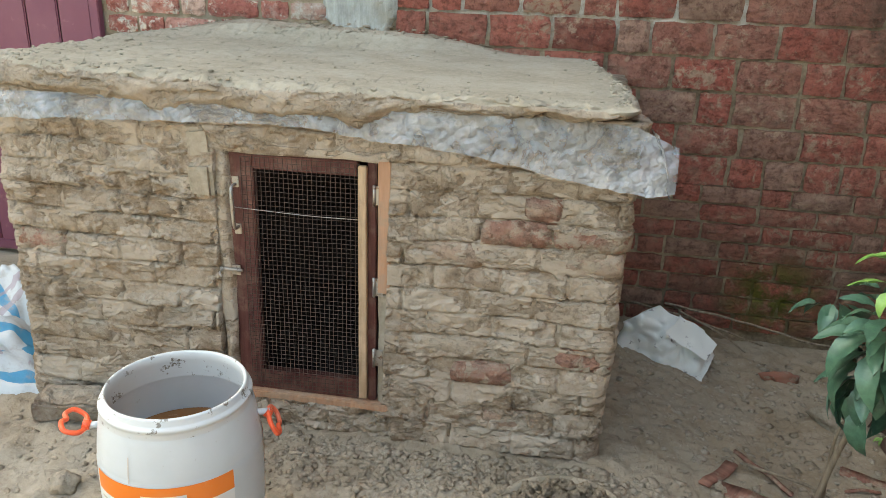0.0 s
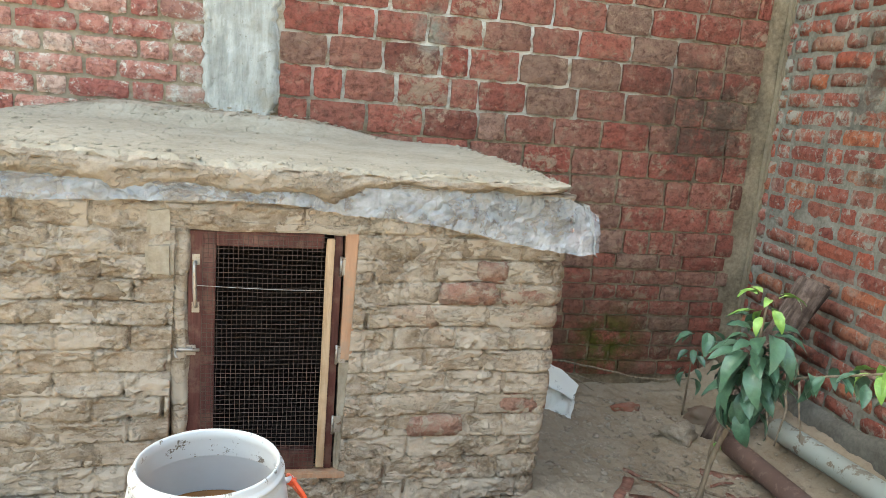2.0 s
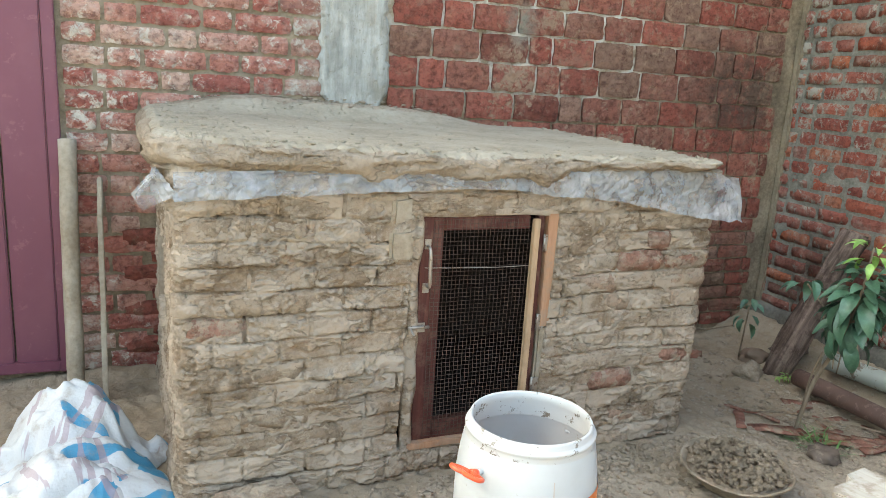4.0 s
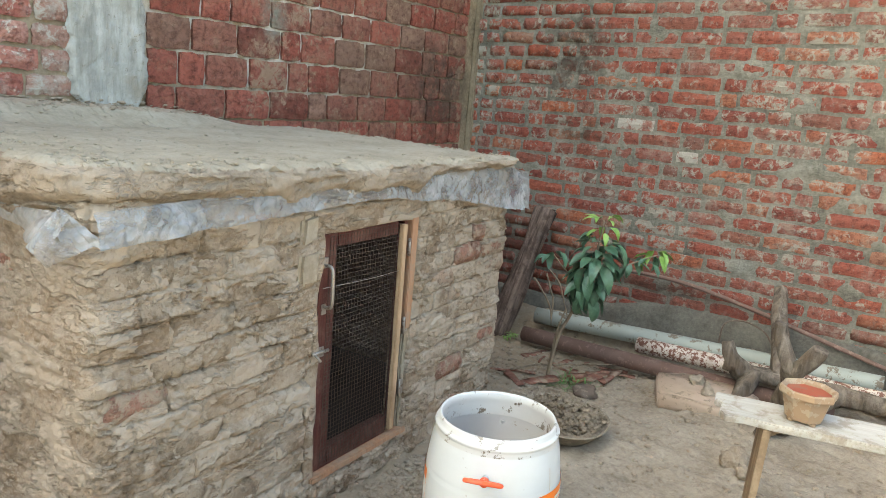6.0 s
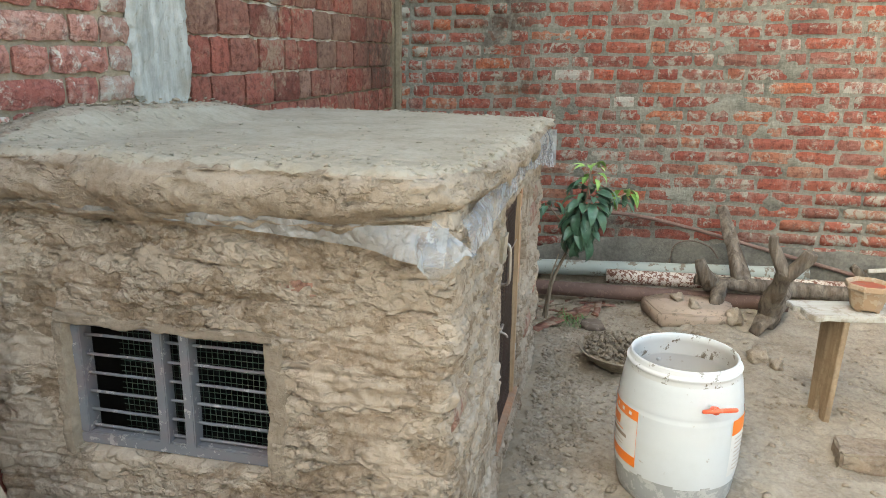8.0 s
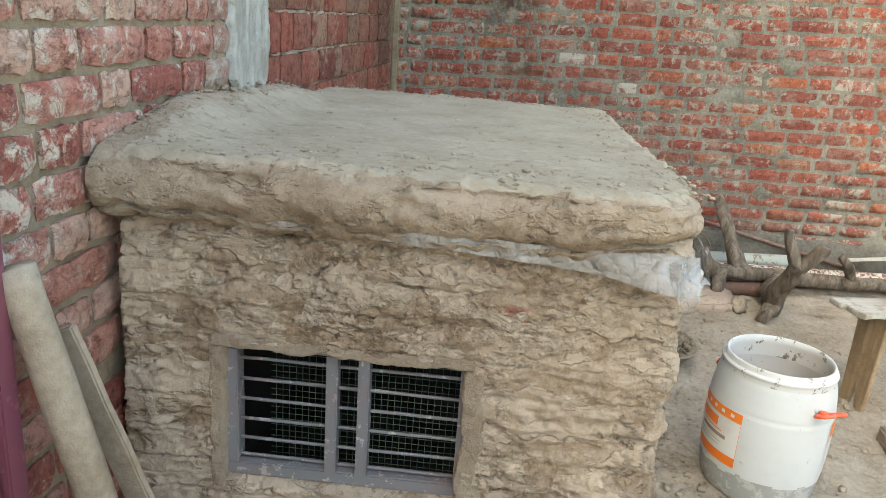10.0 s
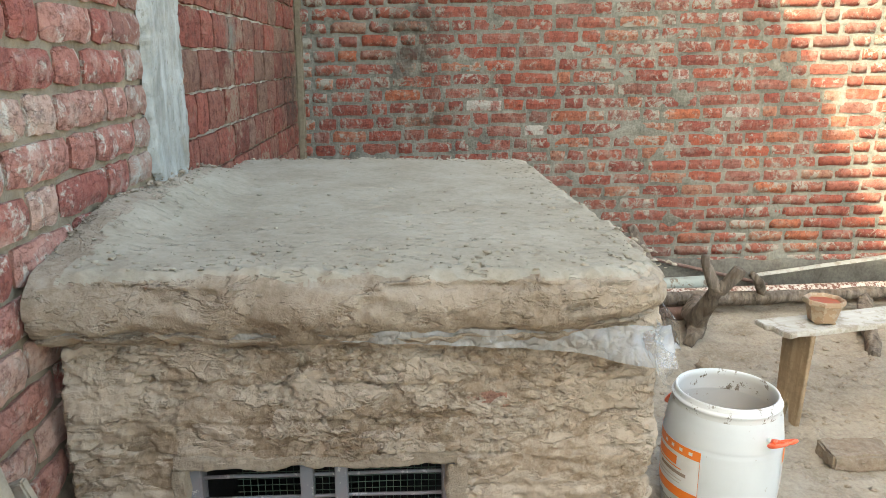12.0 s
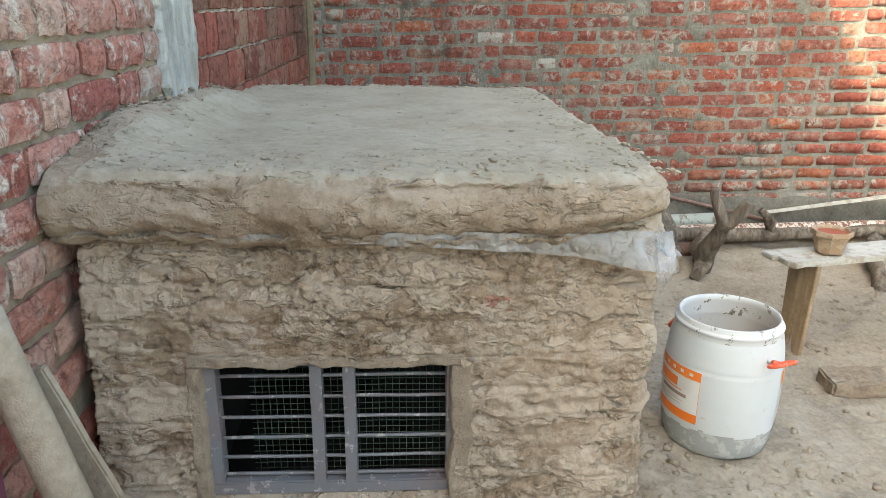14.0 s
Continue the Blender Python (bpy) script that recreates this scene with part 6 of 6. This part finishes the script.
def build_column():
    """The cement pillar in the north wall: trowelled over ragged brick ends, narrowing to a rough foot."""
    vs, n, m = [], 34, 170
    for j in range(m + 1):
        z = 1.2 + 1.1 * j / m
        foot = smooth(1.36, 1.27, z)
        left = 2.578 + 0.055 * foot + 0.020 * fbm(z * 5, 1.0) + 0.013 * fbm(z * 23, 4.0) - 0.06 * smooth(1.95, 2.15, z)
        right = 2.925 - 0.030 * foot + 0.022 * fbm(z * 6, 8.0) + 0.015 * fbm(z * 19, 6.0)
        for i in range(n + 1):
            u = i / n
            x = left + (right - left) * u
            edge = smooth(0.06, 0.0, min(u, 1 - u))
            vs.append((x, -0.017 - 0.006 * fbm(x * 7, z * 3, 2) - 0.0035 * fbm(x * 42, z * 7, 5) - 0.004 * smooth(0.15, 0.25, fbm(x * 12, z * 9, 15)) + 0.022 * edge, z))
    k = n + 1
    fs = [(j * k + i, j * k + i + 1, (j + 1) * k + i + 1, (j + 1) * k + i) for j in range(m) for i in range(n)]
    link("pillar", vs, fs, CEMENT, wall_north, "pale grey cement pillar with ragged edges")


build_column()
part("corner_pillar", block((0.07, 0.052, 3.2), (5.572, -0.018, 1.45), 0.010, 0.006, 60), CORNER_MUD, wall_north, "mud-coloured cement strip in the corner")


def build_gate():
    g = thing("purple_gate", (-2.245, 3.47, 0.02), radians(1.3) * -1, "purple ribbed metal gate beside the brick wall", "gate")
    part("frame", block((0.05, 0.04, 2.1), (-0.025, 0, 1.05), 0.004), PURPLE, g)
    part("frame", block((0.05, 0.04, 2.1), (-0.975, 0, 1.05), 0.004), PURPLE, g)
    part("frame", block((0.9, 0.04, 0.05), (-0.5, 0, 2.075), 0.004), PURPLE, g)
    part("frame", block((0.9, 0.04, 0.05), (-0.5, 0, 0.03), 0.004), PURPLE, g)
    for k in range(5):
        part("panel", block((0.172, 0.02, 2.0), (-0.14 - k * 0.18, 0.004, 1.05), 0.006), PURPLE, g)


build_gate()


def build_footing():
    """The rough concrete footing of the east wall."""
    vs, fs, n = [], [], 220
    prof = [(0.02, 0.30), (-0.012, 0.29), (-0.03, 0.26), (-0.04, 0.2), (-0.05, 0.1), (-0.06, 0.0), (-0.065, -0.15)]
    for i in range(n + 1):
        x = 5.4 * i / n
        top = 0.13 + 0.13 * smooth(0.9, 1.8, x)
        for y, z in prof:
            zz = z * (top / 0.28) if z > 0 else z
            vs.append((x, y + 0.012 * fbm(x * 6, zz * 9, 3) + 0.006 * fbm(x * 22, zz * 22, 5), zz + 0.012 * fbm(x * 5, 2.0, 1)))
    k = len(prof)
    fs = [(i * k + j, i * k + j + 1, (i + 1) * k + j + 1, (i + 1) * k + j) for i in range(n) for j in range(k - 1)]
    link("footing", vs, fs, CEMENT_DARK, wall_east, "dark rough concrete footing")


build_footing()
# Plain unseen walls added to close the yard; the tall first blocks the sun.
for nm, size, at in (("house_wall", (1.6, 0.3, 7.45), (-4.5, 3.7, 3.725)), ("wall_south", (12, 0.2, 2.2), (-2, -6.5, 1.0)), ("wall_west", (0.2, 10.2, 2.2), (-7.0, -1.4, 1.0))):
    tagged(part(nm, block(size, at, 0.0), PLAIN_WALL), "plain unseen wall added round the yard", "wall", kind="structure")

# ---- bricks, last ----
_r = random.Random(3)
_sizes = {"s": (0.232, 0.073, 0.10), "h": (0.115, 0.073, 0.10)}
_east = {k: [brick_mesh("brick", v, 40 + i + (20 if k == "h" else 0), BRICK_EAST, 0.005, 0.005, 6, 2, flat=0.35, edge=0.0045) for i in range(9)] for k, v in _sizes.items()}
_rows = layout_east()
_rows.sort(key=lambda q: abs(q[0] - 2.0) / 1.6 + abs(q[1] - 1.2))
_lime = [brick_mesh("brick", _sizes[k], 70 + i, LIME, 0.004, 0.006, flat=0.3) for i, k in enumerate("sh")]
_marks = []
for mx, mz in ((1.2, 1.328), (1.69, 1.149), (2.675, 1.483), (3.05, 1.149), (3.12, 2.023), (2.83, 1.837)):
    q = min(_rows, key=lambda w: abs(w[0] - mx) + 2 * abs(w[1] - mz))
    _marks.append((q[0], q[1]))
_near = set((q[0], q[1]) for q in _rows[:294])
lay(wall_east, _rows, lambda L, x, z, r: _lime[0 if L > 0.17 else 1] if (x, z) in _marks else r.choice(_east["s" if L > 0.17 else "h"]), lambda L: _sizes["s" if L > 0.17 else "h"], lambda x, z: (x, z) in _near or (x, z) in _marks, BRICK_EAST_REST, _r, 0.005, 0.034)


def layout_north():
    r = random.Random(17)
    big, low, left = [], [], []
    joints = (0.68, 0.816, 0.952, 1.098, 1.24, 1.386, 1.537, 1.687, 1.826, 1.968, 2.11, 2.25)
    for k, (z, top) in enumerate(zip(joints, joints[1:])):
        x = 2.92 - 0.13 * (k % 2) + r.uniform(-0.03, 0.03)
        while x < 5.44:
            L = 0.268 + r.uniform(-0.02, 0.02) if r.random() < 0.72 else 0.15 + r.uniform(-0.01, 0.02)
            a, b = max(x, 2.92) + 0.007, min(x + L, 5.45) - 0.007
            if b - a > 0.05:
                big.append(((a + b) / 2, (z + top) / 2, b - a - r.uniform(0, 0.004), top - z - r.uniform(0.009, 0.015), r.uniform(-0.012, 0.012)))
            x += L
    z, k = -0.02, 0
    while z < 0.68:
        h = 0.0885
        x = 1.8 - 0.12 * (k % 2)
        i = k
        while x < 5.44:
            L = (0.255 if (i % 2 or k % 3 == 0) else 0.13) + r.uniform(-0.01, 0.01)
            a, b = x + 0.006, min(x + L, 5.45) - 0.006
            if b - a > 0.05:
                low.append(((a + b) / 2, z + h / 2, b - a, h - 0.013, r.uniform(-0.01, 0.01)))
            x += L
            i += 1
        z += h
        k += 1
    z, k = 0.0, 0
    while z < 2.25:
        h = 0.0935
        x = 1.47 - 0.1 * (k % 2)
        i = k
        while x < 2.59:
            L = (0.268 if i % 2 else 0.138) + r.uniform(-0.01, 0.01)
            a, b = max(x, 1.47) + 0.007, min(x + L, 2.60) - 0.007
            if b - a > 0.05 and not (z < 0.68 and x > 1.75):
                left.append(((a + b) / 2, z + h / 2, b - a, h - 0.015, r.uniform(-0.01, 0.01)))
            x += L
            i += 1
        z += h
        k += 1
    return big, low, left


_bs = (0.25, 0.122, 0.10)
_ls = (0.24, 0.076, 0.10)
_big = [brick_mesh("brick", _bs, 90 + i, BRICK_NORTH, 0.005, 0.006, 6, 4, flat=0.35, edge=0.0042) for i in range(9)]
_low = [brick_mesh("brick", _ls, 110 + i, BRICK_NORTH, 0.005, 0.005, 6, 2, flat=0.35, edge=0.0035) for i in range(6)]
_left = [brick_mesh("brick", _ls, 130 + i, BRICK_PINK, 0.007, 0.004, 6, 3, flat=0.4, edge=0.004) for i in range(8)]
_left_limed = [brick_mesh("brick", _ls, 150 + i, LIMEWASH, 0.007, 0.005, 6, 3, flat=0.4, edge=0.006) for i in range(4)]
_b, _l, _p = layout_north()
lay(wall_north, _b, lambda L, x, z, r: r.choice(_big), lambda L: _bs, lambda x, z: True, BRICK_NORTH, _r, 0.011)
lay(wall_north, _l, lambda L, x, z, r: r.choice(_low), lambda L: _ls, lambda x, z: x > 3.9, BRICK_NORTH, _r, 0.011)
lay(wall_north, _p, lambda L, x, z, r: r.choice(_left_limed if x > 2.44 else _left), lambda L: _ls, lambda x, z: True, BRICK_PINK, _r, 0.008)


def coop_bricks():
    r = random.Random(29)
    red = [brick_mesh("brick", (0.212, 0.070, 0.075), 230 + i, BRICK_BARE, 0.008, 0.0022, 6, 3, edge=0.005) for i in range(4)]
    size = (0.212, 0.070, 0.075)
    meshes = [brick_mesh("brick", size, 200 + i, BRICK_COOP, 0.008, 0.0022, 7, 3, edge=0.006) for i in range(10)]
    k, z = 0, 0.0
    while z + COURSE < WALL_TOP - 0.03:
        s = S_FRONT - 0.06 - 0.11 * (k % 2)
        while s < S_END:
            L = 0.215 + r.uniform(-0.02, 0.02) if r.random() < 0.85 else 0.12
            a, b = max(s, S_FRONT - 0.05), s + L
            mid = (a + b) / 2
            bend = S_WEST - 0.15 < mid < S_WEST + 0.10
            hole = any(in_hole(q, w) for q in np.linspace(a - 0.01, b + 0.01, 7) for w in (z + 0.01, z + COURSE * 0.5, z + COURSE - 0.01))
            if b - a > 0.06 and b < S_END and not hole and not bend:
                west = mid > S_WEST
                p, nn = coop_path(mid, z + COURSE / 2)
                shows = bare(mid, z + COURSE / 2) > 0.45
                ob = new("brick", r.choice(red if shows else meshes))
                ob.parent = coop_wall
                turn = math.atan2(nn.x, -nn.y)
                deep = (0.0315 if shows else 0.0415) - (r.uniform(-0.006, 0.008) if not west else r.uniform(-0.012, 0.004)) + (0.0 if not west else 0.006)
                wave = -0.016 * fbm(mid * 2.2, (z + COURSE / 2) * 1.5, 4, 2)
                ob.matrix_basis = Matrix.LocRotScale(p - nn * deep + Vector((0, 0, wave)), Euler((r.uniform(-0.05, 0.05), r.uniform(-0.025, 0.025), turn + r.uniform(-0.03, 0.03))), ((b - a - 0.007) / size[0], 1, (COURSE - r.uniform(0.004, 0.010)) / size[1]))
            s += L
        z += COURSE
        k += 1


coop_bricks()
